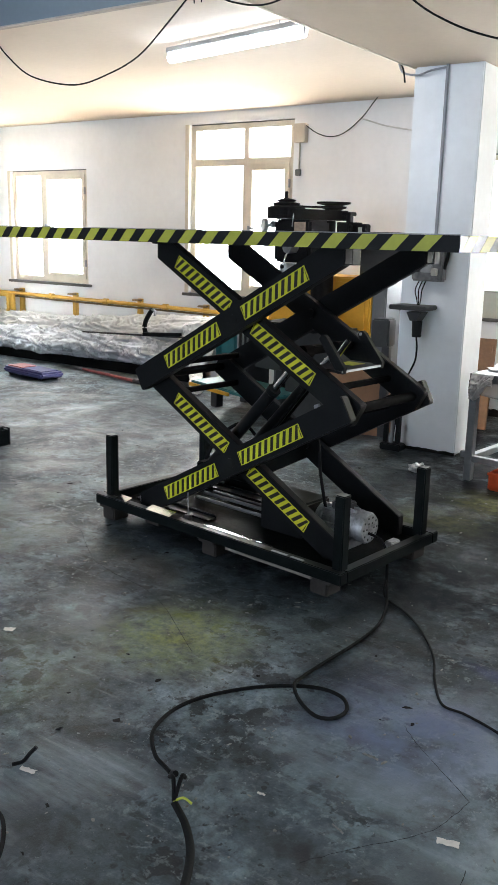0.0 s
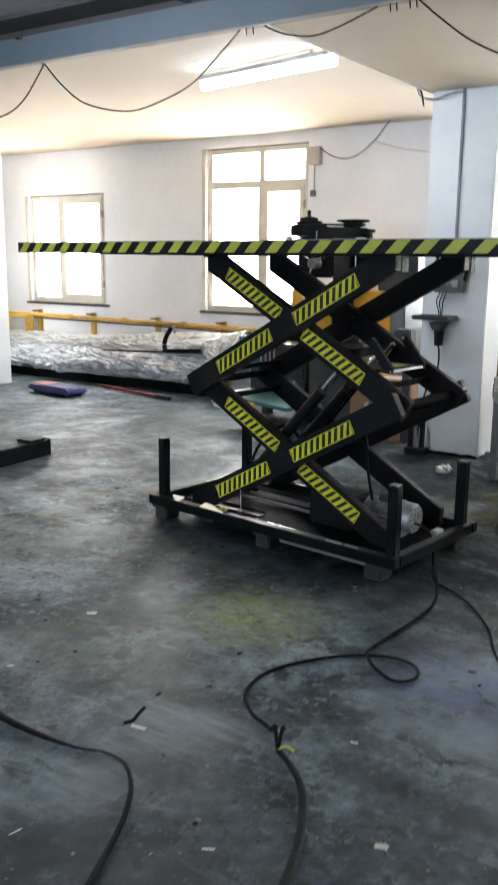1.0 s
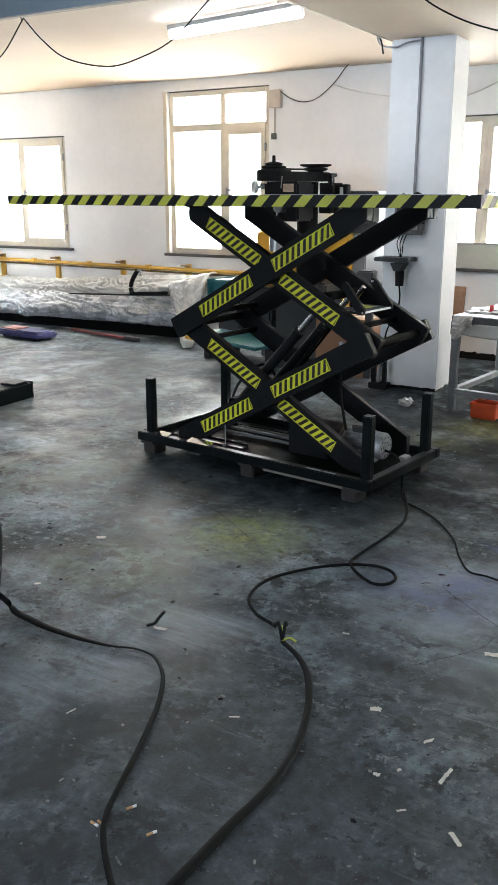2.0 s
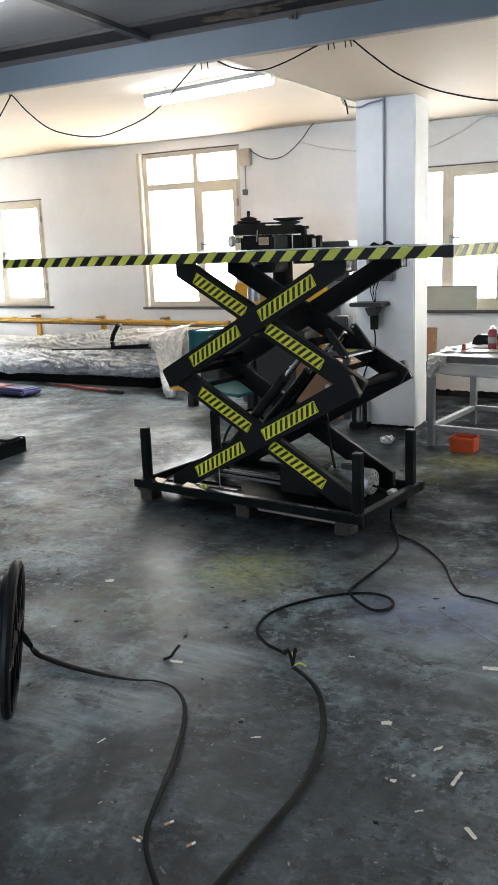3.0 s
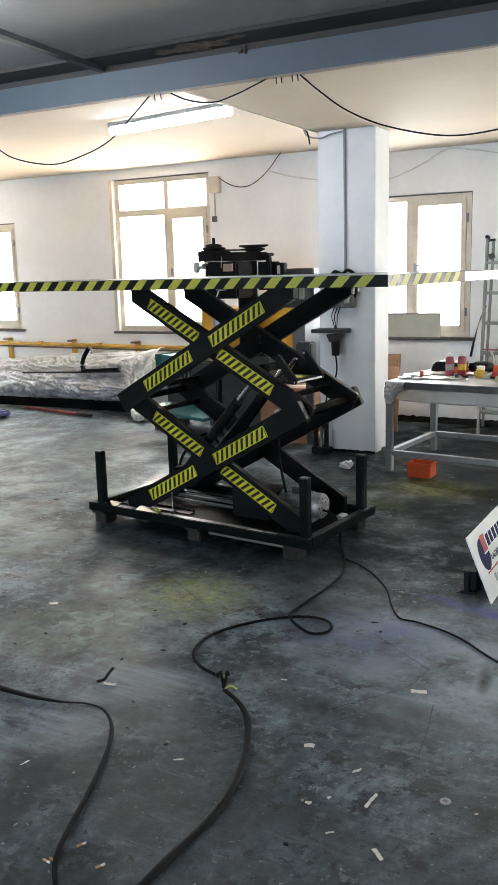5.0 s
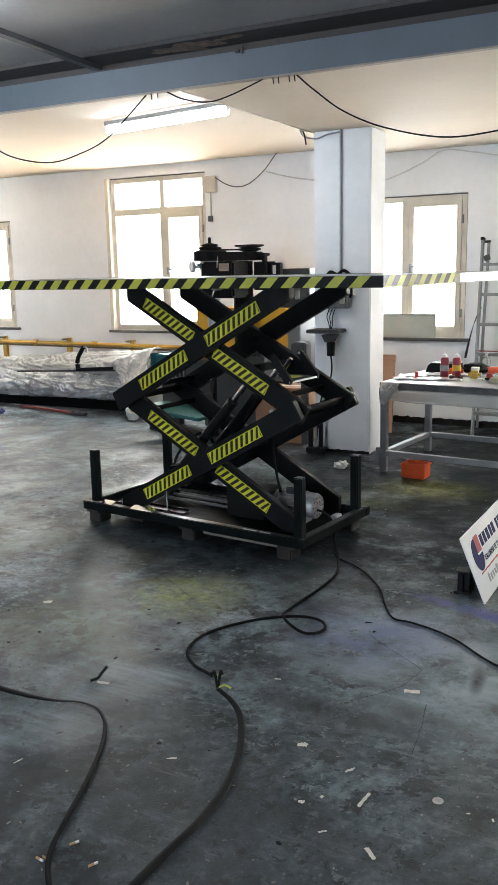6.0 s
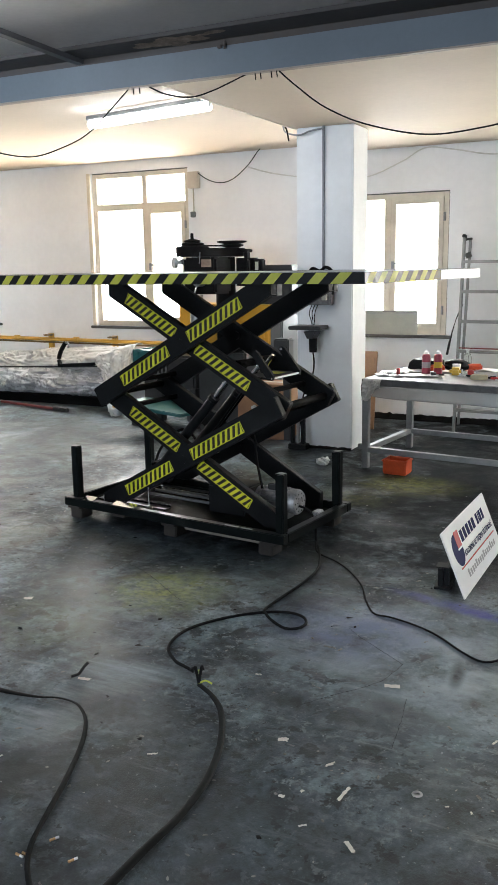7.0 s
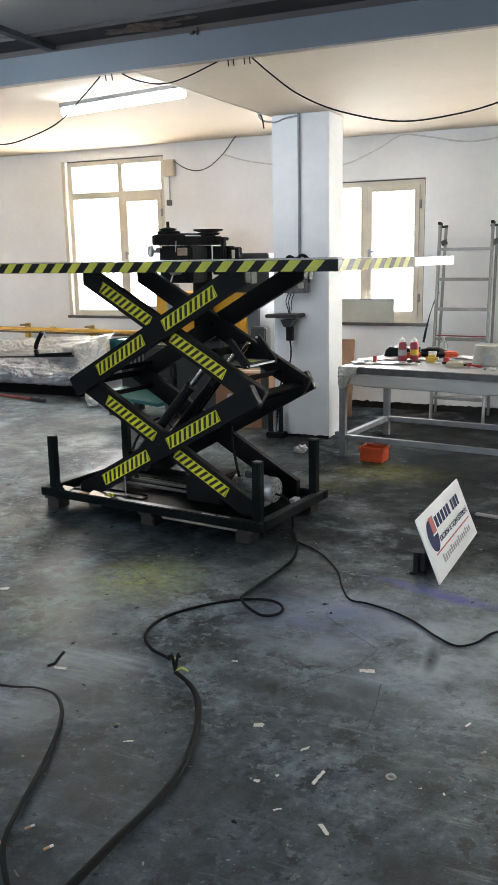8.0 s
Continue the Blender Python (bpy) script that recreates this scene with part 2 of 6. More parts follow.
M_SILL = mat("sill_stone", (0.27, 0.26, 0.245), 0.6, var=0.2, scale=6, fine=80)
M_SILLDARK = mat("dark_sill_stone", (0.11, 0.105, 0.10), 0.55, var=0.3, scale=6, fine=80)
M_GLASS = glass_mat()
M_BLACK = mat("black_enamel", (0.0085, 0.0095, 0.0105), 0.50, var=0.35, scale=5, fine=70, bump=0.05, rvar=0.14, spec=0.16)
M_BASE = mat("dark_green_black_enamel", (0.007, 0.0095, 0.0095), 0.36, var=0.4, scale=6, fine=60, bump=0.06, rvar=0.14, spec=0.13)
# darker, duller copy of the black enamel for lift parts seen in shade
M_MATTE = mat("matt_black_paint", (0.004, 0.0042, 0.0045), 0.85, var=0.3, scale=6, fine=70, bump=0.05, spec=0.06)
M_SHEETB = mat("oily_black_sheet", (0.005, 0.006, 0.006), 0.6, var=0.5, scale=5, fine=40, bump=0.2, rvar=0.3, spec=0.015)
# end films carry the window glare on the deck's end in their colour
M_ENDYEL = mat("glare_yellow_film", (0.80, 0.72, 0.16), 0.15, var=0.1, scale=14, fine=60, bump=0.02, rvar=0.06, spec=0.6)
M_ENDBLK = mat("glare_black_film", (0.20, 0.15, 0.07), 0.17, var=0.1, scale=14, fine=60, bump=0.02, rvar=0.06, spec=0.6)
# darker copy of the safety yellow, for the shaded front of the deck
M_DECKYEL = mat("shaded_yellow_tape", (0.40, 0.415, 0.045), 0.5, var=0.14, scale=14, fine=90, bump=0.03)
M_YEL = mat("safety_yellow_film", (0.64, 0.63, 0.02), 0.5, var=0.10, scale=14, fine=90, bump=0.03)
M_BLK = mat("black_film", (0.014, 0.014, 0.013), 0.38, var=0.2, scale=14, fine=90, bump=0.03)
M_DECK = mat("deck_plate", (0.22, 0.22, 0.22), 0.35, metal=0.6, var=0.2, scale=5, fine=80, bump=0.1)
M_CHROME = mat("chromed_rod", (0.72, 0.73, 0.74), 0.14, metal=1.0, var=0.08, scale=9, fine=90, bump=0.02, rvar=0.05)
M_STEEL = mat("grey_steel", (0.33, 0.34, 0.35), 0.42, metal=0.7, var=0.25, scale=7, fine=80, bump=0.1)
M_MOTOR = mat("dirty_motor_casting", (0.40, 0.405, 0.41), 0.45, metal=0.4, var=0.5, scale=22, fine=80, bump=0.25)
M_ALU = mat("aluminium", (0.46, 0.47, 0.48), 0.36, metal=0.85, var=0.2, scale=8, fine=70, bump=0.08)
M_GREYPAINT = mat("grey_paint", (0.34, 0.35, 0.355), 0.5, var=0.22, scale=6, fine=60, bump=0.1)
M_DARKGREY = mat("dark_grey_paint", (0.028, 0.028, 0.029), 0.5, var=0.3, scale=6, fine=60, bump=0.1)
M_TEAL = mat("teal_machine_paint", (0.022, 0.125, 0.135), 0.45, var=0.25, scale=5, fine=60, bump=0.1)
M_ORANGEY = mat("yellow_machine_paint", (0.60, 0.31, 0.02), 0.42, var=0.14, scale=5, fine=60, bump=0.08)
M_WOOD = mat("brown_wood", (0.30, 0.16, 0.08), 0.6, var=0.35, scale=4, fine=40, bump=0.2)
M_TIMBER = mat("raw_timber", (0.036, 0.031, 0.027), 0.8, var=0.4, scale=6, fine=50, bump=0.3)
M_PIPE = mat("gas_pipe_paint", (0.60, 0.36, 0.06), 0.45, var=0.15, scale=6, fine=60, bump=0.05)
M_RUBBER = mat("black_rubber", (0.008, 0.0085, 0.009), 0.68, var=0.3, scale=9, fine=120, bump=0.12, spec=0.12)
M_RUBBERG = mat("grey_rubber", (0.0075, 0.0085, 0.009), 0.62, var=0.4, scale=9, fine=120, bump=0.12, spec=0.11)
M_WHITE = mat("white_plastic", (0.78, 0.79, 0.80), 0.45, var=0.06, scale=5, fine=60, bump=0.03)
M_ORANGE = mat("orange_plastic", (0.70, 0.10, 0.02), 0.45, var=0.2, scale=9, fine=60, bump=0.06)
M_RED = mat("red_paint", (0.45, 0.03, 0.03), 0.45, var=0.3, scale=8, fine=60, bump=0.06)
M_NAVY = mat("navy_print", (0.012, 0.014, 0.085), 0.75, var=0.1, scale=8, fine=60, bump=0.0, spec=0.15)
M_PURPLE = mat("purple_blue_cloth", (0.05, 0.05, 0.16), 0.7, var=0.4, scale=9, fine=60, bump=0.3)
M_FOIL = mat("silver_plastic_film", (0.64, 0.66, 0.69), 0.28, metal=0.25, var=0.22, scale=5, fine=11, bump=0.24, bump_dist=0.012, rvar=0.12)
M_FOILW = mat("pale_plastic_film", (0.64, 0.635, 0.62), 0.33, metal=0.1, var=0.22, scale=5, fine=11, bump=0.22, bump_dist=0.012, rvar=0.12)
for film in (M_FOIL, M_FOILW):
    crease = [n for n in film.node_tree.nodes if n.bl_idname == "ShaderNodeTexNoise"][1]
    crease.noise_type = "RIDGED_MULTIFRACTAL"
    crease.inputs["Scale"].default_value, crease.inputs["Detail"].default_value = 7.5, 6.0
    crease.inputs["Distortion"].default_value = 0.6
    dent = [n for n in film.node_tree.nodes if n.bl_idname == "ShaderNodeBump"][0]
    dent.inputs["Strength"].default_value, dent.inputs["Distance"].default_value = 0.9, 0.03
M_GREENYEL = mat("earth_wire", (0.45, 0.50, 0.05), 0.5, var=0.2, scale=9, fine=60, bump=0.0)
M_PAPER = mat("pale_scrap", (0.62, 0.60, 0.55), 0.7, var=0.2, scale=9, fine=60)
M_CREAM = mat("cream_panel", (0.42, 0.42, 0.36), 0.5, var=0.12, scale=5, fine=60, bump=0.05)
M_CONDUIT = mat("grey_conduit", (0.30, 0.31, 0.34), 0.5, var=0.1, scale=5, fine=60, bump=0.03)
M_WHITEFILM = mat("white_plastic_film", (0.62, 0.62, 0.61), 0.36, var=0.18, scale=6, fine=12, bump=0.25, bump_dist=0.01)
M_GREYMACH = mat("grey_machine_paint", (0.12, 0.125, 0.125), 0.5, var=0.3, scale=6, fine=60, bump=0.12)
M_CABINET = mat("cabinet_paint", (0.11, 0.115, 0.12), 0.45, var=0.15, scale=5, fine=60, bump=0.05)
M_CARD = mat("cardboard", (0.26, 0.14, 0.075), 0.8, var=0.2, scale=5, fine=60, bump=0.1)
M_GRIME = mat("grimy_metal", (0.20, 0.205, 0.21), 0.6, var=0.65, scale=14, fine=60, bump=0.3)
M_TUBEST = mat("galvanised_tube", (0.25, 0.26, 0.27), 0.45, metal=0.35, var=0.25, scale=7, fine=60, bump=0.1)
M_EDGE = mat("bench_edge", (0.11, 0.11, 0.108), 0.5, var=0.4, scale=9, fine=50, bump=0.2)
M_TOP = mat("worn_bench_top", (0.26, 0.262, 0.262), 0.4, var=0.45, scale=9, fine=50, bump=0.2)
M_FADED = mat("faded_red_paint", (0.26, 0.055, 0.055), 0.55, var=0.35, scale=12, fine=60, bump=0.1)
M_CANRED = mat("red_can_print", (0.30, 0.035, 0.065), 0.3, var=0.1, scale=8, fine=60, bump=0.0)
M_YELLAB = mat("yellow_plastic", (0.65, 0.42, 0.03), 0.4, var=0.2, scale=9, fine=60, bump=0.03)
M_TUB = mat("dirty_tub", (0.42, 0.42, 0.38), 0.55, var=0.35, scale=10, fine=40, bump=0.15)
M_CREAMY = mat("pale_yellow_block", (0.46, 0.44, 0.30), 0.7, var=0.15, scale=9, fine=60)
M_TAN = mat("tan_filter", (0.46, 0.28, 0.13), 0.7, var=0.15, scale=40, fine=200)
M_GRIT = mat("grit", (0.20, 0.20, 0.19), 0.8, var=0.9, scale=9, fine=60)
M_MIRROR = mat("polished_steel", (0.80, 0.82, 0.84), 0.10, metal=1.0, var=0.05, scale=6, fine=60, bump=0.02, rvar=0.04)
# bluish metal colour stands in for the sky reflected in the plates
M_BRUSHED = mat("glint_steel", (0.74, 0.81, 0.90), 0.16, metal=1.0, var=0.06, scale=8, fine=90, bump=0.02, rvar=0.03)
M_PALE_TIMBER = mat("pale_timber", (0.20, 0.18, 0.155), 0.75, var=0.35, scale=8, fine=50, bump=0.2)
M_FILM = glass_mat()
M_FILM.name = "clear_film"
M_FILM.node_tree.nodes["Principled BSDF"].inputs["Roughness"].default_value = 0.25
M_FILM.node_tree.nodes["Principled BSDF"].inputs["IOR"].default_value = 1.2
M_HAZE = mat("hazy_plastic_sheet", (0.50, 0.51, 0.51), 0.40, var=0.05, scale=3, fine=9, bump=0.10, bump_dist=0.008)
M_HAZE.node_tree.nodes["Principled BSDF"].inputs["Alpha"].default_value = 0.45
M_TUBE = glow("tube_glow", (0.94, 0.97, 1.0), 40.0)
M_OUT = glow("bright_sky_outside", (1.0, 0.99, 0.95), 5.0)

# ---- building helpers ----


def part(name, bm, material, parent=None, label="", smooth=False, bevel=0.0, m=None):
    if bevel:
        bmesh.ops.bevel(bm, geom=[e for e in bm.edges if len(e.link_faces) == 2 and e.calc_face_angle(0) > 0.6], offset=bevel, segments=2, affect="EDGES", clamp_overlap=True)
    bmesh.ops.recalc_face_normals(bm, faces=bm.faces)
    if smooth:
        for f in bm.faces:
            f.smooth = True
        for e in bm.edges:
            e.smooth = not (len(e.link_faces) == 2 and e.calc_face_angle(0) > 0.7)
    me = bpy.data.meshes.new(name)
    bm.to_mesh(me)
    bm.free()
    me.materials.append(material)
    ob = new(name, me)
    if parent:
        ob.parent = parent
    if m is not None:
        ob.matrix_basis = m
    if label:
        ob["label"] = label
    return ob


def thing(name, m, label, category, group=""):
    ob = new(name)
    ob.matrix_basis = m
    ob.empty_display_size = 0.1
    return tagged(ob, label, category, group)


def box(x0, x1, y0, y1, z0, z1, bm=None):
    bm = bm or bmesh.new()
    bmesh.ops.create_cube(bm, size=1.0, matrix=Matrix.LocRotScale(((x0 + x1) / 2, (y0 + y1) / 2, (z0 + z1) / 2), None, (abs(x1 - x0), abs(y1 - y0), abs(z1 - z0))))
    return bm


def bar(a, b, w, h, bm=None, up=(0, 0, 1)):
    """A square bar from a to b."""
    bm = bm or bmesh.new()
    a, b = Vector(a), Vector(b)
    d = (b - a).normalized()
    s = d.cross(Vector(up))
    s = s.normalized() if s.length > 1e-4 else Vector((1, 0, 0))
    t = s.cross(d)
    m = Matrix((s, d, t)).transposed().to_4x4()
    m.translation = (a + b) / 2
    bmesh.ops.create_cube(bm, size=1.0, matrix=m @ Matrix.Diagonal((w, (b - a).length, h, 1)))
    return bm


def rod(a, b, r, r2=None, seg=16, bm=None):
    bm = bm or bmesh.new()
    a, b = Vector(a), Vector(b)
    m = (b - a).to_track_quat("Z", "Y").to_matrix().to_4x4()
    m.translation = (a + b) / 2
    bmesh.ops.create_cone(bm, cap_ends=True, segments=seg, radius1=r, radius2=r if r2 is None else r2, depth=(b - a).length, matrix=m)
    return bm


def lathe(profile, seg=24, bm=None, m=None):
    """A turned body from (radius, height) pairs."""
    bm = bm or bmesh.new()
    rings = []
    for r, z in profile:
        ring = [bm.verts.new((m or Matrix()) @ Vector((r * math.cos(2 * math.pi * i / seg), r * math.sin(2 * math.pi * i / seg), z))) for i in range(seg)]
        rings.append(ring)
    for lo, hi in zip(rings, rings[1:]):
        for i in range(seg):
            bm.faces.new((lo[i], lo[(i + 1) % seg], hi[(i + 1) % seg], hi[i]))
    bm.faces.new(rings[0][::-1])
    bm.faces.new(rings[-1])
    return bm


def smooth_line(points, n=8):
    pts = [Vector(p) for p in points]
    pts = [2 * pts[0] - pts[1]] + pts + [2 * pts[-1] - pts[-2]]
    out = []
    for i in range(1, len(pts) - 2):
        p0, p1, p2, p3 = pts[i - 1 : i + 3]
        for k in range(n):
            t = k / n
            out.append(0.5 * (2 * p1 + (p2 - p0) * t + (2 * p0 - 5 * p1 + 4 * p2 - p3) * t * t + (3 * p1 - p0 - 3 * p2 + p3) * t ** 3))
    out.append(pts[-2])
    return out


def hose(points, width, seg=8, n=8, bm=None, flat=1.0):
    """A round (or flattened) cable along a smooth line; its width may run through several values."""
    bm = bm or bmesh.new()
    line = smooth_line(points, n)
    rings = []
    widths = width if isinstance(width, (list, tuple)) else (width, width)
    for i, p in enumerate(line):
        f = i / (len(line) - 1) * (len(widths) - 1)
        w0 = min(int(f), len(widths) - 2)
        r = widths[w0] + (widths[w0 + 1] - widths[w0]) * (f - w0)
        d = (line[min(i + 1, len(line) - 1)] - line[max(i - 1, 0)]).normalized()
        s = d.cross(Vector((0, 0, 1)))
        s = s.normalized() if s.length > 1e-3 else Vector((1, 0, 0))
        t = s.cross(d)
        rings.append([bm.verts.new(p + r * (math.cos(2 * math.pi * k / seg) * s + flat * math.sin(2 * math.pi * k / seg) * t)) for k in range(seg)])
    for lo, hi in zip(rings, rings[1:]):
        for k in range(seg):
            bm.faces.new((lo[k], lo[(k + 1) % seg], hi[(k + 1) % seg], hi[k]))
    bm.faces.new(rings[0][::-1])
    bm.faces.new(rings[-1])
    return bm


def prism(outline, v0, v1, bm=None):
    """A plate with an outline in x, z, from y = v0 to v1."""
    bm = bm or bmesh.new()
    lo = [bm.verts.new((x, v0, z)) for x, z in outline]
    hi = [bm.verts.new((x, v1, z)) for x, z in outline]
    n = len(outline)
    bm.faces.new(lo)
    bm.faces.new(hi[::-1])
    for i in range(n):
        bm.faces.new((lo[i], hi[i], hi[(i + 1) % n], lo[(i + 1) % n]))
    return bm


def wall_with(x0, x1, z0, z1, y0, y1, holes):
    """A wall along x with openings (hx0, hx1, hz0, hz1), built of closed blocks between them."""
    bm = bmesh.new()
    edge = x0
    for hx0, hx1, hz0, hz1 in sorted(holes):
        box(edge, hx0, y0, y1, z0, z1, bm)
        box(hx0, hx1, y0, y1, z0, hz0, bm)
        box(hx0, hx1, y0, y1, hz1, z1, bm)
        edge = hx1
    box(edge, x1, y0, y1, z0, z1, bm)
    bmesh.ops.remove_doubles(bm, verts=bm.verts, dist=1e-5)
    return bm


# ---- the room ----
X0, X1, Y0 = -11.0, 5.2, -5.2
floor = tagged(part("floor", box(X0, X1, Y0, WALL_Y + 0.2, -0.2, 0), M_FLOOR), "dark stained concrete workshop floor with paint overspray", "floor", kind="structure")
ground = tagged(part("ground", box(-300, 300, -300, 300, -0.6, -0.25), M_SILL), "pale ground outside the workshop", "ground", kind="structure")
wall_north = tagged(part("wall_north", wall_with(X0, X1, 0, 3.0, WALL_Y, WALL_Y + 0.22, [WIN_A, WIN_B, WIN_C, WIN_D, WIN_E]), M_WALL), "white painted plaster wall with windows", "wall", kind="structure")
wall_west = tagged(part("wall_west", box(X0 - 0.2, X0, Y0, WALL_Y + 0.22, 0, 3.0), M_WALL), "white painted plaster wall", "wall", kind="structure")
wall_east = tagged(part("wall_east", box(X1, X1 + 0.2, Y0, WALL_Y + 0.22, 0, 3.0), M_WALL), "white painted plaster wall", "wall", kind="structure")
wall_south = tagged(part("wall_south", wall_with(X0, X1, 0, 3.0, Y0 - 0.2, Y0, [(-4.4, 0.4, 0.95, 2.25)]), M_WALL), "white painted plaster wall", "wall", kind="structure")
SOFFIT_X = -2.2
BEAM_Y = 3.10
ceiling = box(X0, SOFFIT_X, BEAM_Y, WALL_Y, CEIL_HIGH, CEIL_HIGH + 0.2)
tagged(part("ceiling", ceiling, M_CEIL), "off-white painted concrete ceiling", "ceiling", kind="structure")
tagged(part("ceiling_drop", box(SOFFIT_X, X1, BEAM_Y + 0.03, WALL_Y, CEIL_LOW, CEIL_HIGH + 0.2), M_CEIL), "lower off-white painted concrete soffit", "ceiling", kind="structure")
tagged(part("ceiling_south", box(X0, X1, Y0, BEAM_Y, CEIL_HIGH, CEIL_HIGH + 0.2), M_CEIL_S), "grey ceiling on the near side of the beam", "ceiling", kind="structure")
M_CRACK = mat("crack_dirt", (0.022, 0.023, 0.024), 0.9, var=0.3, scale=9, fine=60, bump=0.0, spec=0.1)


def crack(points, width, seed):
    """A ragged hairline in the floor, filled with dirt."""
    line = smooth_line([(x, y, 0.0006) for x, y in points], 14)
    bm = bmesh.new()
    rows = []
    for i, p in enumerate(line):
        d = (line[min(i + 1, len(line) - 1)] - line[max(i - 1, 0)]).normalized()
        s = Vector((-d.y, d.x, 0))
        q = p + s * 0.005 * noise.noise(Vector((i * 0.35, seed, 0)))
        h = width * (0.15 + 0.5 * abs(noise.noise(Vector((i * 0.5, seed, 5)))))
        rows.append([bm.verts.new(q - s * h), bm.verts.new(q + s * h)])
    for a, b in zip(rows, rows[1:]):
        bm.faces.new((a[0], b[0], b[1], a[1]))
    ob = part("crack", bm, M_CRACK, floor)
    ob.modifiers.new("thickness", "SOLIDIFY").thickness = 0.0005


crack([(-0.46, 2.22), (-0.37, 2.14), (-0.15, 1.98)], 0.0028, 1.0)
crack([(-0.15, 1.98), (-0.19, 1.80), (-0.32, 1.62), (-0.40, 1.50)], 0.0022, 2.0)
crack([(-0.06, 1.72), (-0.03, 1.55), (-0.01, 1.38)], 0.0028, 3.0)
crack([(-2.6, 2.9), (-2.2, 2.62), (-1.75, 2.5), (-1.3, 2.2)], 0.0025, 4.0)
tagged(part("roof", box(X0 - 0.2, X1 + 0.2, Y0 - 0.2, WALL_Y + 0.22, 3.0, 3.1), M_SILL), "concrete roof slab", "roof", kind="structure")
tagged(part("backdrop", box(-14, 9, WALL_Y + 2.2, WALL_Y + 2.25, -0.2, 6), M_OUT), "bright hazy daylight outside the windows", "backdrop", kind="structure")


def window(name, rect, cols, transom, label):
    """A painted frame in an opening: outer frame, mullions, sashes, panes, sill."""
    x0, x1, z0, z1 = rect
    w = tagged(new(name), label, "window", kind="structure")
    w.location = (0, 0, 0)
    ya, yb, f = WALL_Y + 0.035, WALL_Y + 0.095, 0.06
    bm = box(x0, x0 + f, ya, yb, z0, z1)
    box(x1 - f, x1, ya, yb, z0, z1, bm)
    box(x0 + f, x1 - f, ya, yb, z1 - f, z1, bm)
    box(x0 + f, x1 - f, ya, yb, z0, z0 + f, bm)
    part("window_frame", bm, M_FRAME, w, bevel=0.004)
    # dark strips stand in for the reveal's shadow at top and right
    reveal_shade = box(x1 - 0.012, x1 - 0.001, ya - 0.004, ya - 0.0008, z0 + 0.004, z1 - 0.012)
    box(x0 + 0.004, x1 - 0.001, ya - 0.004, ya - 0.0008, z1 - 0.012, z1 - 0.001, reveal_shade)
    part("reveal_shade", reveal_shade, M_SILLDARK, w, "dark strips for the shadow round the frame")
    zt = transom or z1
    if transom:
        part("transom", box(x0 + f, x1 - f, ya - 0.012, yb - 0.005, transom - 0.035, transom + 0.035), M_FRAME, w, bevel=0.004)
    part("mullion", box(cols - 0.035, cols + 0.035, ya - 0.004, yb - 0.004, z0 + f, (transom - 0.035) if transom else z1 - f), M_FRAME, w, bevel=0.004)
    if transom:
        part("upper_mullion", box(cols - 0.03, cols + 0.03, ya - 0.002, yb - 0.006, transom + 0.035, z1 - f), M_FRAME, w, bevel=0.004)
    cells = [(x0 + f, cols - 0.035, z0 + f, zt - 0.035 if transom else z1 - f), (cols + 0.035, x1 - f, z0 + f, zt - 0.035 if transom else z1 - f)]
    if transom:
        cells += [(x0 + f, cols - 0.03, transom + 0.035, z1 - f), (cols + 0.03, x1 - f, transom + 0.035, z1 - f)]
    for i, (a, b, c, d) in enumerate(cells):
        if i == 1:
            s = 0.05
            bm = box(a, a + s, ya - 0.016, yb - 0.02, c, d)
            box(b - s, b, ya - 0.016, yb - 0.02, c, d, bm)
            box(a + s, b - s, ya - 0.016, yb - 0.02, c, c + s, bm)
            box(a + s, b - s, ya - 0.016, yb - 0.02, d - s, d, bm)
            sash = part("sash", bm, M_FRAME, w, bevel=0.003)
            bm = box(a + 0.012, a + 0.038, ya - 0.03, ya - 0.016, (c + d) / 2 - 0.05, (c + d) / 2 + 0.03)
            bar((a + 0.025, ya - 0.035, (c + d) / 2 + 0.01), (a + 0.12, ya - 0.04, (c + d) / 2 + 0.005), 0.014, 0.014, bm)
            part("handle", bm, M_STEEL, sash, "metal window handle")
            for zz in (c + 0.18, d - 0.18):
                part("hinge", rod((b + 0.012, ya - 0.022, zz - 0.04), (b + 0.012, ya - 0.022, zz + 0.04), 0.012, seg=10), M_STEEL, sash, "steel hinge")
        pane = part("pane", box(a, b, ya + 0.026, ya + 0.032, c, d), M_GLASS, w)
        pane.visible_shadow = False
    part("window_sill", box(x0 - 0.06, x1 + 0.06, WALL_Y - 0.05, ya + 0.01, z0 - 0.030, z0), M_SILLDARK, w, "grey stone sill", bevel=0.006)
    part("reveal_strip", box(x0 - 0.05, x0, WALL_Y - 0.012, WALL_Y - 0.0005, z0, z1), M_FRAME, w, bevel=0.003)
    return w


window("window_1", WIN_A, -4.74, 2.21, "cream painted window with upper lights")
window("window_2", WIN_B, -1.93, None, "cream painted two-light window with one sash")
window("window_3", WIN_C, -7.72, None, "cream painted two-light window with one sash")
window("window_4", WIN_D, 0.88, None, "cream painted two-light window with one sash")
window("window_5", WIN_E, 3.68, None, "cream painted two-light window with one sash")

# square columns
PX0, PX1, PY0, PY1 = -2.185, -1.695, 5.66, 6.0
pillar = tagged(part("pillar", box(PX0, PX1, PY0, PY1, 0, CEIL_LOW), M_PILLAR, bevel=0.008), "white painted square concrete column", "column", kind="structure")
tagged(part("pillar", box(-8.4, -7.5, 5.95, 6.25, 0, CEIL_HIGH), M_PILLAR, bevel=0.008), "white painted square concrete column", "column", kind="structure")
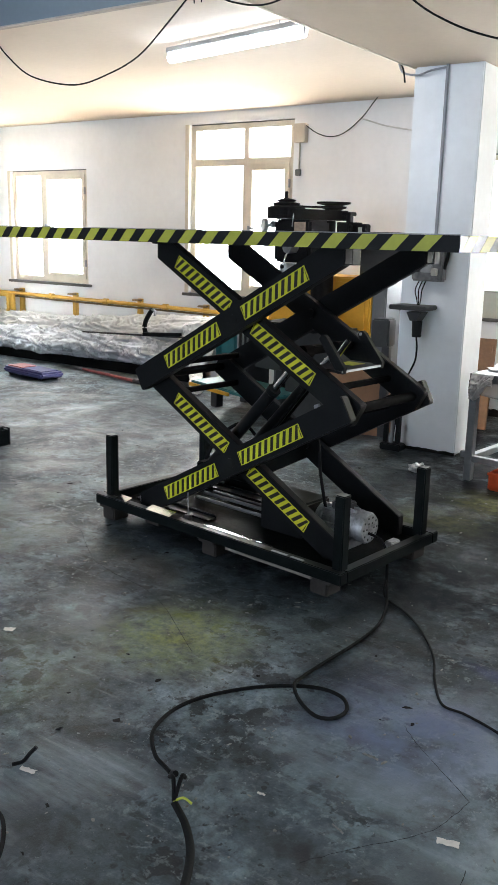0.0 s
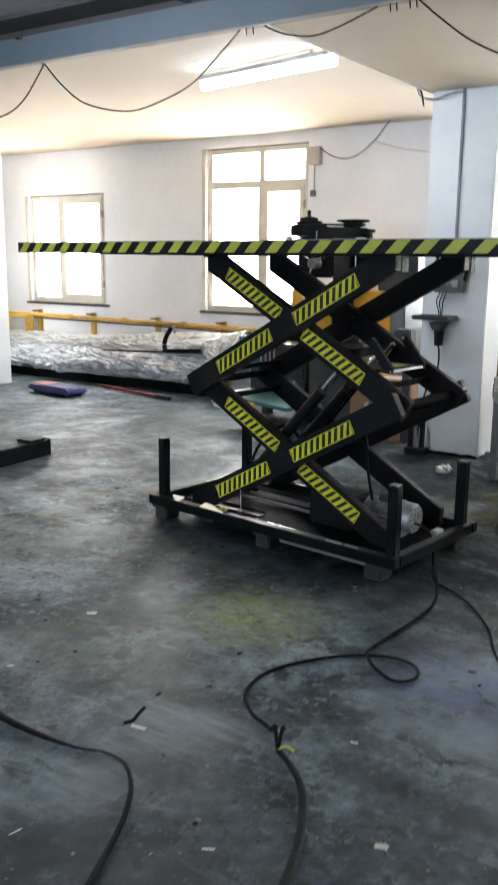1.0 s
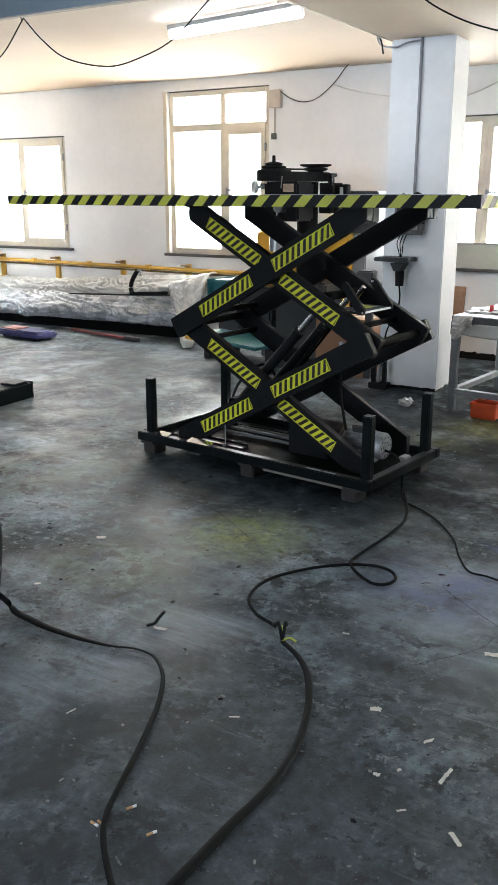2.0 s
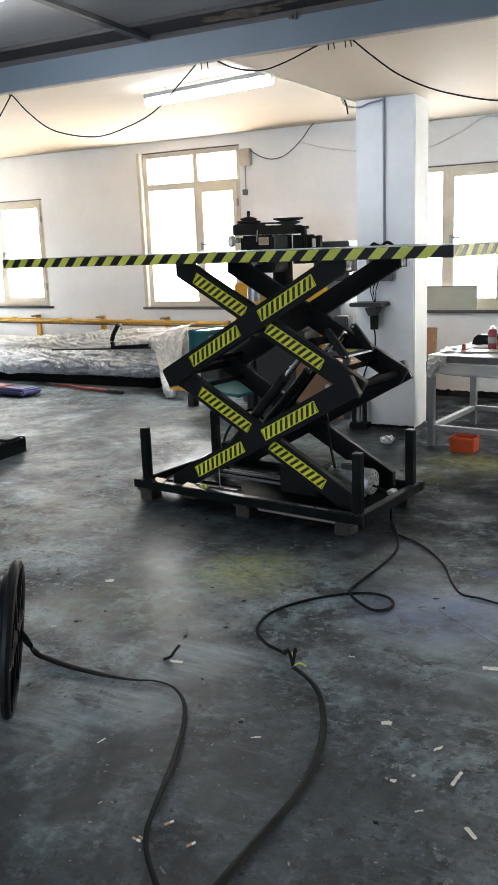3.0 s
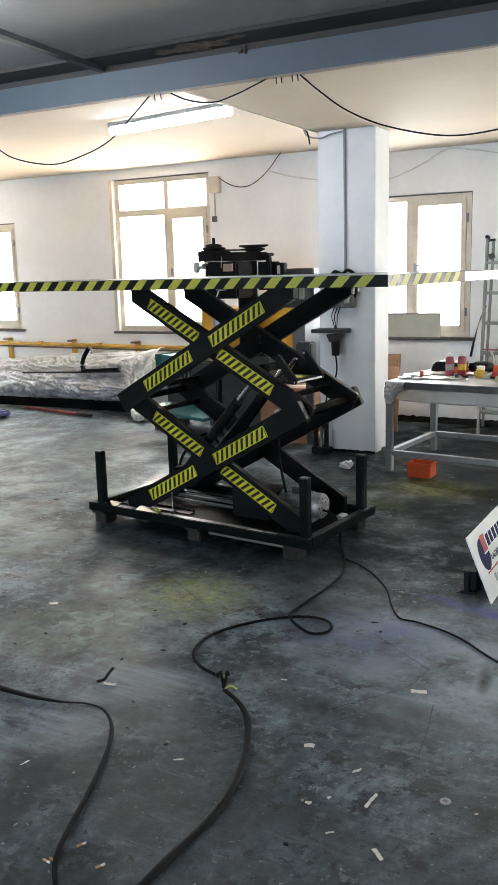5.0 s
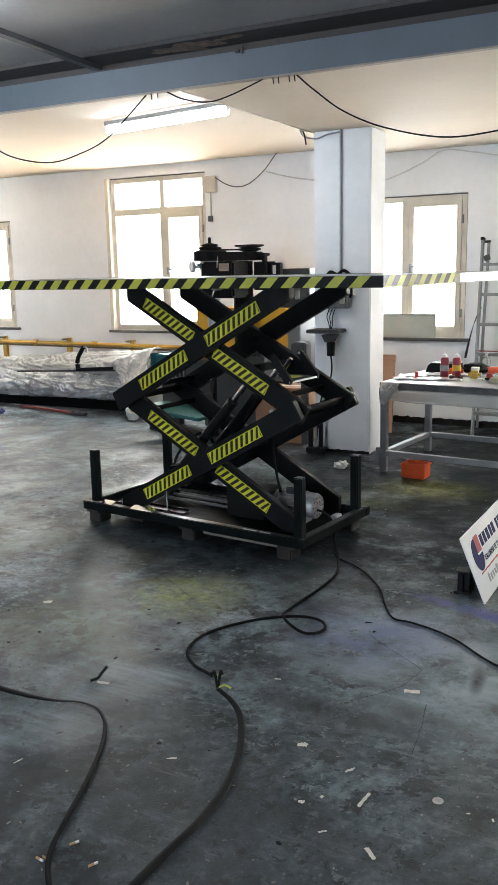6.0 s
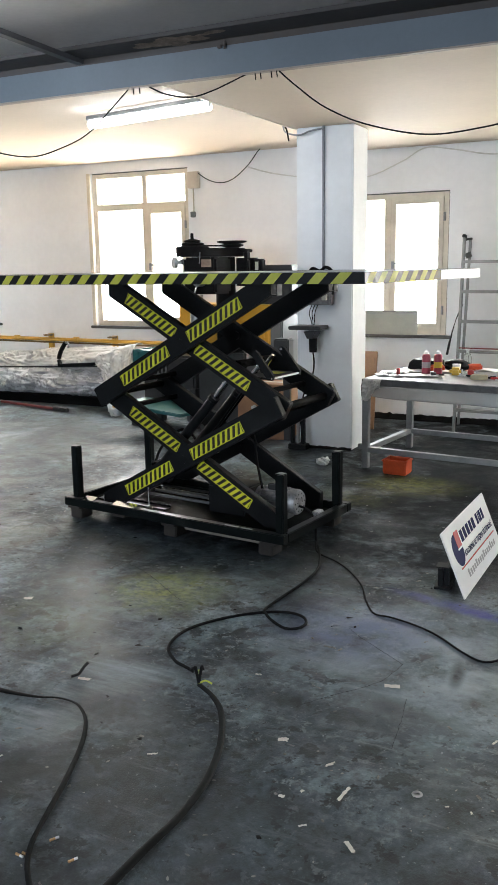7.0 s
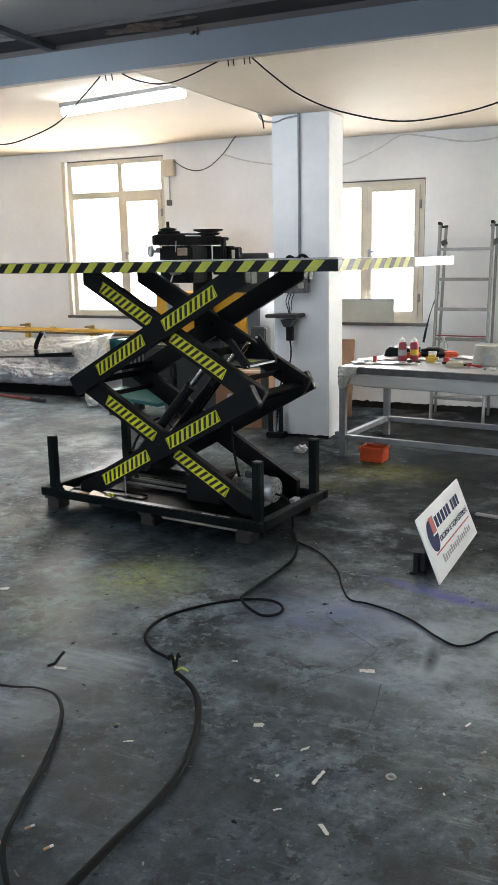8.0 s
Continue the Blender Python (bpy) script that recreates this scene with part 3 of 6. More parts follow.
part("conduit", rod((-1.945, PY0 - 0.012, 1.45), (-1.945, PY0 - 0.012, CEIL_LOW), 0.011, seg=10), M_CONDUIT, pillar, "grey wiring conduit", smooth=True)

# strip added so the soffit's shaded edge shows as a line
tagged(part("trim", box(SOFFIT_X - 0.016, SOFFIT_X - 0.0005, BEAM_Y + 0.04, WALL_Y, CEIL_LOW - 0.006, CEIL_LOW + 0.014), M_FRAME), "tan strip added along the soffit edge", "trim", kind="structure")
# steel beam under the ceiling
beam = tagged(new("beam"), "blue-grey painted steel beam across the ceiling", "beam", kind="structure")
BZ0, BZ1 = 2.50, 2.645
part("web", box(X0, X1, BEAM_Y, BEAM_Y + 0.028, BZ0 + 0.004, BZ1), M_BEAM, beam)
part("lower_flange", box(X0, X1, BEAM_Y - 0.003, BEAM_Y + 0.034, BZ0 - 0.004, BZ0 + 0.004), mat("flange_edge", (0.34, 0.29, 0.25), 0.6, var=0.3, scale=5), beam, "tan lower flange edge")
# dark strips put the shade between beam and ceiling into colour
part("upper_shade_strip", box(X0, X1, BEAM_Y - 0.20, BEAM_Y + 0.028, CEIL_HIGH - 0.022, CEIL_HIGH - 0.002), M_BEAMDARK, beam, "dark rusty strip for the shaded recess above the beam")
part("neck", box(X0, X1, BEAM_Y + 0.004, BEAM_Y + 0.027, BZ1, CEIL_HIGH - 0.022), M_BEAMDARK, beam, "dark strip filling the shaded gap above the beam")
rust = bmesh.new()
for k in range(46):
    px, py, pr = -1.74 + random.gauss(0, 0.12), BEAM_Y - 0.10 + random.gauss(0, 0.030), random.uniform(0.012, 0.04)
    bmesh.ops.create_circle(rust, cap_ends=True, segments=9, radius=pr, matrix=Matrix.Translation((px, py, CEIL_HIGH - 0.0225 - 0.0002 * k)) @ Matrix.Diagonal((1.7, random.uniform(0.5, 0.9), 1, 1)))
part("peeling_patch", rust, mat("peeling_rust", (0.34, 0.27, 0.22), 0.8, var=0.6, scale=14, fine=60, bump=0.3), beam, "pale rusty peeling patch")
for x in (-1.50, -3.6):
    part("clamp", box(x - 0.012, x + 0.012, BEAM_Y - 0.020, BEAM_Y - 0.001, BZ1 - 0.012, BZ1 + 0.004), M_BEAMDARK, beam, "dark steel clamp", bevel=0.003)
    part("clamp_bolt", rod((x + 0.03, BEAM_Y - 0.012, BZ1 - 0.018), (x + 0.03, BEAM_Y - 0.012, BZ1 + 0.02), 0.006, seg=8), M_BEAMDARK, beam)


def tube_light(m, label):
    """A batten with a single bare fluorescent tube."""
    t = thing("tube_light", m, label, "light")
    part("batten", box(-0.615, 0.615, -0.026, 0.026, 0.030, 0.062), M_GREYPAINT, t, "grey steel batten", bevel=0.004)
    # tube radius widened to stand in for the glow round it
    part("tube", rod((-0.59, 0, -0.002), (0.59, 0, -0.002), 0.031, seg=24), M_TUBE, t, "glowing white fluorescent tube", smooth=True)
    for s in (-1, 1):
        part("lamp_holder", box(s * 0.590, s * 0.606, -0.012, 0.012, -0.018, 0.035), M_WHITE, t, "white lamp holder", bevel=0.004)
    for s in (-0.4, 0.4):
        part("hanger", rod((s, 0, 0.063), (s, 0, CEIL_HIGH - 2.615), 0.004, seg=6), M_STEEL, t)
    return t


tl, tr = Vector((-3.46, 4.61, 2.60)), Vector((-2.26, 4.38, 2.60))
ang = math.degrees(math.atan2(tr.y - tl.y, tr.x - tl.x))
c = (tl + tr) / 2
LAMPS = [tube_light(pose(c.x, c.y, 2.615, 0, 0, ang), "lit fluorescent tube on a grey batten under the ceiling")]
LAMPS.append(copy_thing(LAMPS[0], pose(-2.75, 1.95, 2.615, 0, 0, ang)))

# ---- scissor lift table ----
LIFT = pose(-1.1093, 2.9509, 0, 0, 0, -6.9)
lift = thing("scissor_lift_table", LIFT, "raised black double scissor lift table with yellow hazard strips", "lift table")
CU, CZ1, CZ2, HU, HZ = -0.70, 0.449, 1.121, 0.61, 0.336
TOP, RIM = 1.459, 0.048
UA, UB, VA, VB = -2.046, 0.723, -0.515, 0.91
ARM_W = 0.118


def arm(name, rise, cz, v0, v1, low=0.045, high=0.045, u_lo=None, u_hi=None):
    """One scissor arm: a flat bar with chamfered ends, cut upright where it meets the deck or the base."""
    ux, uz = HU / math.hypot(HU, HZ), HZ / math.hypot(HU, HZ) * rise
    half, w = math.hypot(HU, HZ), ARM_W / 2
    pts = []
    for side, ext in ((1, high), (-1, low)):
        for k in (-1, -0.86, 0.86, 1):
            px = side * (half + ext * (1 if abs(k) < 0.9 else 0.86))
            pz = side * k * w
            pts.append((CU + px * ux - pz * uz, cz + px * uz + pz * ux))
    bm = prism(pts, v0, v1)
    cuts = [((0, 0, TOP - 0.002), (0, 0, 1)), ((0, 0, 0.098), (0, 0, -1))]
    if u_lo is not None:
        cuts.append(((u_lo, 0, 0), (-1, 0, 0)))
    if u_hi is not None:
        cuts.append(((u_hi, 0, 0), (1, 0, 0)))
    for co, no in cuts:
        geom = list(bm.verts) + list(bm.edges) + list(bm.faces)
        cut = bmesh.ops.bisect_plane(bm, geom=geom, plane_co=co, plane_no=no, clear_outer=True)
        bmesh.ops.contextual_create(bm, geom=[e for e in cut["geom_cut"] if isinstance(e, bmesh.types.BMEdge)])
    return part(name, bm, M_BLACK, lift, bevel=0.003)


def hazard(parent, centre, rise, v, length=0.405, width=0.066):
    """A hazard strip lying on an arm: yellow film with black bars that lean all one way."""
    a = math.atan2(HZ, HU) * rise
    m = Matrix.Translation((centre[0], v, centre[1])) @ Matrix.Rotation(-a, 4, "Y")
    strip = part("hazard_strip", box(-length / 2, length / 2, -0.0012, 0, -width / 2, width / 2), M_YEL, parent, "yellow and black striped warning film", m=m)
    n, brd = 10, 0.004
    lean = math.tan(abs(a)) * (width - 2 * brd) / 2
    step = (length - 2 * brd) / n
    hz = width / 2 - brd
    end = length / 2 - brd
    for i in range(-1, n + 1):
        x = -end + (i + 0.25) * step
        lo, hi = x - lean, x + lean
        clip = [(max(-end, min(end, q)), z) for q, z in ((lo, -hz), (lo + step * 0.5, -hz), (hi + step * 0.5, hz), (hi, hz))]
        out = [p for k, p in enumerate(clip) if abs(p[0] - clip[k - 1][0]) + abs(p[1] - clip[k - 1][1]) > 0.003]
        if len(out) > 2 and max(p[0] for p in out) - min(p[0] for p in out) > 0.006:
            part("bar", prism(out, -0.0018, -0.0013), M_BLK, strip)
    return strip


F_OUT, F_IN, B_IN, B_OUT = (0.060, 0.105), (0.130, 0.175), (0.635, 0.675), (0.690, 0.728)
arms = {}
for key, cz, vv in (("lo_f", CZ1, F_OUT), ("hi_f", CZ2, F_OUT), ("lo_b", CZ1, B_OUT), ("hi_b", CZ2, B_OUT)):
    arms[key] = arm("scissor_arm", 1, cz, *vv, low=0.12, u_lo=-1.335) if cz == CZ1 else arm("scissor_arm", 1, cz, *vv, high=0.12, u_hi=-0.098)
for key, cz, vv in (("lo_fi", CZ1, F_IN), ("hi_fi", CZ2, F_IN), ("lo_bi", CZ1, B_IN), ("hi_bi", CZ2, B_IN)):
    arms[key] = arm("scissor_arm", -1, cz, *vv, high=0.12, u_hi=-0.115) if cz == CZ1 else arm("scissor_arm", -1, cz, *vv, low=0.12, u_lo=-1.282)
sa, ca = HZ / math.hypot(HU, HZ), HU / math.hypot(HU, HZ)
for key, rise, cz, v in (("lo_f", 1, CZ1, 0.0600), ("hi_f", 1, CZ2, 0.0600), ("lo_fi", -1, CZ1, 0.1300), ("hi_fi", -1, CZ2, 0.1300)):
    for s, d in ((-1, 0.300), (1, 0.272)):
        hazard(arms[key], (CU + s * d * ca, cz + s * d * sa * rise), rise, v - 0.0002)
# pivots and cross shafts
for z in (CZ1, CZ2):
    for v0, v1 in ((0.058, 0.19), (0.62, 0.735)):
        part("pivot_pin", rod((CU, v0, z), (CU, v1, z), 0.024, seg=16), M_BLACK, lift, smooth=True)
for u, z in ((CU - HU, CZ1 + HZ), (CU + HU, CZ1 + HZ)):
    part("cross_shaft", rod((u, 0.062, z), (u, 0.725, z), 0.021, seg=20), M_MATTE, lift, smooth=True)
KU, KZ = CU + HU, CZ1 + HZ
for u, z in ((CU - HU + 0.12, CZ1 + HZ + 0.075), (CU - HU + 0.12, CZ1 + HZ - 0.075), (CU + HU - 0.13, CZ1 + HZ + 0.07), (CU + HU - 0.13, CZ1 + HZ - 0.06)):
    part("cross_tie", box(u - 0.012, u + 0.012, 0.176, 0.634, z - 0.014, z + 0.014), M_MATTE, lift, bevel=0.004)
for v, h in ((0.085, 1.0), (0.708, 1.0)):
    part("end_plate", bar((-0.047, v, 0.785 - 0.024 * h), (-0.072, v, 0.785 + 0.026 * h), 0.030, 0.005), M_BRUSHED, lift, "bright bare metal end plate")
part("spacer", bar((-0.225, 0.12, 0.742), (-0.25, 0.12, 0.79), 0.020, 0.026), M_ALU, lift, "bright bare metal spacer", bevel=0.003)

# deck
part("deck_plate", box(UA + 0.004, UB - 0.004, VA + 0.004, VB - 0.004, TOP + RIM - 0.006, TOP + RIM), M_DECK, lift, "bare steel deck sheet")
rim = box(UA, UB, VA, VA + 0.0035, TOP, TOP + RIM + 0.001)
box(UA, UB, VB - 0.0035, VB, TOP, TOP + RIM + 0.001, rim)
box(UA, UA + 0.0035, VA + 0.0035, VB - 0.0035, TOP, TOP + RIM + 0.001, rim)
box(UB - 0.0035, UB, VA + 0.0035, VB - 0.0035, TOP, TOP + RIM + 0.001, rim)
for a, b, c, d in ((UA, UB, VA + 0.0035, VA + 0.045), (UA, UB, VB - 0.045, VB - 0.0035), (UA + 0.0035, UA + 0.045, VA + 0.045, VB - 0.045), (UB - 0.045, UB - 0.0035, VA + 0.045, VB - 0.045)):
    box(a, b, c, d, TOP + 0.001, TOP + 0.006, rim)
rim_ob = part("deck_rim", rim, M_BLACK, lift)
part("deck_nosing", box(UA, UB, VA - 0.0005, VA + 0.0030, TOP + RIM + 0.0015, TOP + RIM + 0.004), M_STEEL, rim_ob, "worn grey steel nosing")
for v in (0.0, 0.35, 0.68):
    part("deck_rib", box(UA + 0.05, UB - 0.05, v - 0.025, v + 0.025, TOP - 0.004, TOP + RIM - 0.007), M_BLACK, lift, bevel=0.003)
for v0, v1 in ((0.056, 0.110), (0.686, 0.732)):
    lug = box(-0.094, -0.089, v0, v1, TOP - 0.072, TOP - 0.001)
    box(-0.058, -0.053, v0, v1, TOP - 0.072, TOP - 0.001, lug)
    box(-0.089, -0.058, v0, v1, TOP - 0.072, TOP - 0.067, lug)
    part("deck_lug", lug, M_BLACK, lift, "open steel lug under the deck", bevel=0.001)
    part("deck_lug", box(-1.262, -1.236, v0 + 0.02, v1 + 0.01, TOP - 0.016, TOP - 0.001), M_BLACK, lift, bevel=0.002)


def edge_tape(parent, p0, p1, out, z0, z1, pitch=0.113, film=M_YEL):
    """Hazard tape on an edge of the deck: slanted yellow pieces on black."""
    p0, p1, out = Vector(p0), Vector(p1), Vector(out)
    n = int((p1 - p0).length / pitch)
    d = (p1 - p0).normalized()
    ox = d
    h = z1 - z0
    for i in range(n):
        s = i * pitch + 0.01
        quad = [(s, z0), (s + pitch * 0.50, z0), (s + pitch * 0.50 + h, z1), (s + h, z1)]
        bm = bmesh.new()
        for off in (0.0006, 0.0014):
            bm.faces.new([bm.verts.new(p0 + ox * min(a, (p1 - p0).length) + out * off + Vector((0, 0, b))) for a, b in quad])
        vs = list(bm.verts)
        for k in range(4):
            bm.faces.new((vs[k], vs[(k + 1) % 4], vs[4 + (k + 1) % 4], vs[4 + k]))
        part("tape_piece", bm, film, parent)


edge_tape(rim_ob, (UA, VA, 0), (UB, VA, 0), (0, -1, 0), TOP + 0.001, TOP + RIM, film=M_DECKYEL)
# glare on the end face: paled film colours, then a plain white strip
part("end_film", box(UB + 0.0001, UB + 0.0005, VA + 0.002, VA + 0.85, TOP + 0.001, TOP + RIM), M_ENDBLK, rim_ob, "black edge film paled by glare")
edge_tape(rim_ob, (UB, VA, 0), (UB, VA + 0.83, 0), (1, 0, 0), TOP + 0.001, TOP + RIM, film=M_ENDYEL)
part("glare_edge", box(UB + 0.0005, UB + 0.0015, VA + 0.85, VB - 0.004, TOP + 0.001, TOP + RIM), M_WHITE, rim_ob, "white strip for the glare on the deck end")

# base frame, posts, timber feet
bf = box(-1.565, 0.045, -0.055, -0.005, 0.085, 0.138)
box(-1.565, 0.045, 0.685, 0.735, 0.085, 0.138, bf)
box(-1.565, -1.515, -0.005, 0.685, 0.085, 0.138, bf)
box(-0.005, 0.045, -0.005, 0.685, 0.085, 0.138, bf)
base = part("base_frame", bf, M_BASE, lift, "dark enamelled channel frame", bevel=0.004)
part("base_sheet", box(-1.51, -0.01, 0.0, 0.68, 0.088, 0.096), M_SHEETB, lift, "glossy dark base sheet", bevel=0.002)
for u, v in ((-1.491, 0.0), (0.0, 0.0), (-0.005, 0.645), (-1.445, 0.645)):
    post = part("corner_post", box(u - 0.025, u + 0.025, v - 0.025, v + 0.025, 0.10, 0.462), M_BASE, lift, bevel=0.005)
    part("post_cap", box(u - 0.0225, u + 0.0225, v - 0.0225, v + 0.0225, 0.462, 0.4635), M_GREYMACH, post, "lighter grey post top")
for u, v in ((-1.50, 0.02), (-0.75, 0.02), (-0.09, 0.02), (-1.50, 0.66), (-0.75, 0.66), (-0.06, 0.66)):
    part("timber_foot", box(u - 0.047, u + 0.047, v - 0.045, v + 0.06, 0.0, 0.066), M_TIMBER, lift, "worn timber block", bevel=0.006)
for u in (-1.50, -1.13, -0.75, -0.40, -0.06):
    part("pallet_board", box(u - 0.05, u + 0.05, -0.045, 0.725, 0.0665, 0.0845), M_TIMBER, lift, "worn timber pallet board", bevel=0.003)
part("timber_rail", box(-0.62, -0.115, -0.050, -0.012, 0.070, 0.084), M_PALE_TIMBER, lift, "pale timber batten", bevel=0.002)
for v in (0.155, 0.59):
    tr = box(-1.45, -0.9, v - 0.03, v + 0.03, 0.096, 0.104)
    box(-1.45, -0.9, v + 0.024, v + 0.03, 0.104, 0.118, tr)
    part("roller_track", tr, M_BASE, lift, bevel=0.002)
for u, v in ((-1.31, 0.085), (-1.31, 0.665), (-1.31, 0.155), (-1.31, 0.54)):
    part("roller", rod((u, v - 0.02, 0.135), (u, v + 0.02, 0.135), 0.034, seg=20), M_STEEL, lift, "steel roller", smooth=True)

# hydraulic cylinders
for v in (0.25, 0.50):
    a, b = Vector((-1.01, v, 0.345)), Vector((-0.42, v, 0.99))
    d = (b - a).normalized()
    part("cylinder_barrel", rod(a, a + d * 0.58, 0.030, seg=24), M_BLACK, lift, "black hydraulic cylinder", smooth=True)
    part("gland", rod(a + d * 0.585, a + d * 0.61, 0.033, seg=24), M_BLACK, lift, smooth=True)
    part("piston_rod", rod(a + d * 0.605, b, 0.0165, seg=16), M_CHROME, lift, "chromed piston rod", smooth=True)
    part("rod_eye", rod(b + Vector((0, -0.03, 0)), b + Vector((0, 0.03, 0)), 0.030, seg=18), M_MATTE, lift, smooth=True)
part("cylinder_beam", box(-1.04, -0.98, 0.177, 0.633, 0.315, 0.375), M_MATTE, lift, bevel=0.005)
part("upper_cylinder_beam", box(-0.470, -0.430, 0.177, 0.633, 0.970, 1.010), M_MATTE, lift, bevel=0.005)
# bracket cage at the east knuckle
part("cage_shelf", box(-0.36, -0.178, 0.19, 0.51, 0.925, 0.937), M_BLACK, lift, bevel=0.003)
part("cage_edge", box(-0.1775, -0.172, 0.192, 0.508, 0.928, 0.938), M_ALU, lift, "bright edge strip")
for v in (0.205, 0.495):
    part("cage_ear", prism([(-0.308, 1.062), (-0.298, 1.078), (-0.283, 1.082), (-0.266, 1.070), (-0.166, 0.948), (-0.172, 0.922), (-0.205, 0.922)], v - 0.010, v + 0.010), M_BLACK, lift, bevel=0.003)
part("ear_pin", rod((-0.29, 0.478, 1.066), (-0.29, 0.512, 1.066), 0.007, seg=12), M_STEEL, lift, "steel pin", smooth=True)
part("stay_rod", rod((-0.34, 0.35, 0.945), (-0.262, 0.35, 1.048), 0.013, seg=12), M_CHROME, lift, "bright steel stay", smooth=True)
part("caution_label", box(-0.33, -0.24, 0.36, 0.46, 0.9373, 0.938), M_YEL, lift, "yellow caution label")
for v in (0.33, 0.37):
    part("guide_rod", rod((-0.90, v, 0.30), (-0.42, v, 0.87), 0.007, seg=10), M_MATTE, lift, smooth=True)

# electric motor and power pack
mz, mv = 0.205, 0.36
prof = [(0.03, -0.145), (0.055, -0.14), (0.068, -0.13), (0.070, -0.10), (0.062, -0.095), (0.062, 0.075), (0.071, 0.08), (0.071, 0.09), (0.074, 0.092), (0.074, 0.125), (0.066, 0.138), (0.03, 0.140)]
MX = pose(-0.235, mv, mz, 0, 90, 0)
motor = part("motor", lathe(prof, 28, m=MX), M_MOTOR, lift, "grey aluminium electric motor", smooth=True)
for k in range(14):
    a = 2 * math.pi * k / 14
    p = Vector((0.0, math.cos(a), math.sin(a)))
    part("fin", bar(Vector((-0.325, mv, mz)) + p * 0.067, Vector((-0.165, mv, mz)) + p * 0.067, 0.005, 0.024, up=p), M_MOTOR, motor)
for r, n in ((0.052, 10), (0.028, 6)):
    for k in range(n):
        a = 2 * math.pi * k / n
        part("vent_slot", box(-0.0955, -0.0935, mv + r * math.cos(a) - 0.004, mv + r * math.cos(a) + 0.004, mz + r * math.sin(a) - 0.004, mz + r * math.sin(a) + 0.004), M_DARKGREY, motor)
part("terminal_box", box(-0.29, -0.20, mv - 0.04, mv + 0.04, mz + 0.06, mz + 0.10), M_DARKGREY, motor, bevel=0.006)
part("motor_foot", box(-0.30, -0.17, mv - 0.06, mv + 0.06, 0.096, 0.145), M_STEEL, motor, bevel=0.004)
part("oil_tank", box(-0.66, -0.40, 0.24, 0.46, 0.10, 0.27), M_BLACK, lift, "black oil tank", bevel=0.01)
part("bearing_block", box(-0.04, 0.0, 0.40, 0.47, 0.10, 0.15), M_ALU, lift, "bare metal block", bevel=0.004)
part("hydraulic_hose", hose([(-0.33, 0.33, 0.26), (-0.335, 0.31, 0.34), (-0.345, 0.29, 0.46), (-0.35, 0.28, 0.58), (-0.40, 0.27, 0.66)], 0.008), M_RUBBER, lift, "black rubber hose", smooth=True)
part("hydraulic_hose", hose([(-1.02, 0.62, 0.33), (-1.0, 0.58, 0.45), (-1.05, 0.5, 0.52), (-1.16, 0.42, 0.40), (-1.2, 0.36, 0.2)], 0.009), M_RUBBER, lift, "black rubber hose", smooth=True)
# plates tilted to catch the bright ceiling, in place of window glints
for u0, u1, v0, v1, rise in ((-1.170, -0.995, -0.054, -0.004, 0.0125), (-1.415, -1.325, -0.052, -0.004, 0.0125)):
    tilt = bar(((u0 + u1) / 2, v0, 0.1400), ((u0 + u1) / 2, v1, 0.1400 + rise), u1 - u0, 0.002)
    part("glint_plate", tilt, M_BRUSHED, lift, "steel plate tilted to give a bright glint")
# mirror plate added so the base shows a window reflection
part("mirror_plate", box(-0.88, -0.44, -0.003, 0.085, 0.0965, 0.101), M_MIRROR, lift, "polished plate added to mirror the window", bevel=0.001)
part("limit_switch", box(-0.952, -0.920, 0.005, 0.035, 0.096, 0.150), M_DARKGREY, lift, "small grey limit switch", bevel=0.003)
part("switch_rod", rod((-0.936, 0.02, 0.150), (-0.938, 0.02, 0.262), 0.003, seg=8), M_STEEL, lift, "thin steel rod", smooth=True)
for u0, u1 in ((-0.345, -0.255), (-0.235, -0.165)):
    part("pale_mark", box(u0, u1, -0.045, -0.030, 0.1383, 0.1392), M_GREYPAINT, lift, "pale mark on the base frame")
for v, z in ((0.34, 0.118), (0.40, 0.128), (0.47, 0.118)):
    part("tie_rod", rod((-1.20, v, z), (-0.70, v, z), 0.009, seg=12), M_GREYMACH, lift, "grey steel rod", smooth=True)

# ---- along the north wall ----


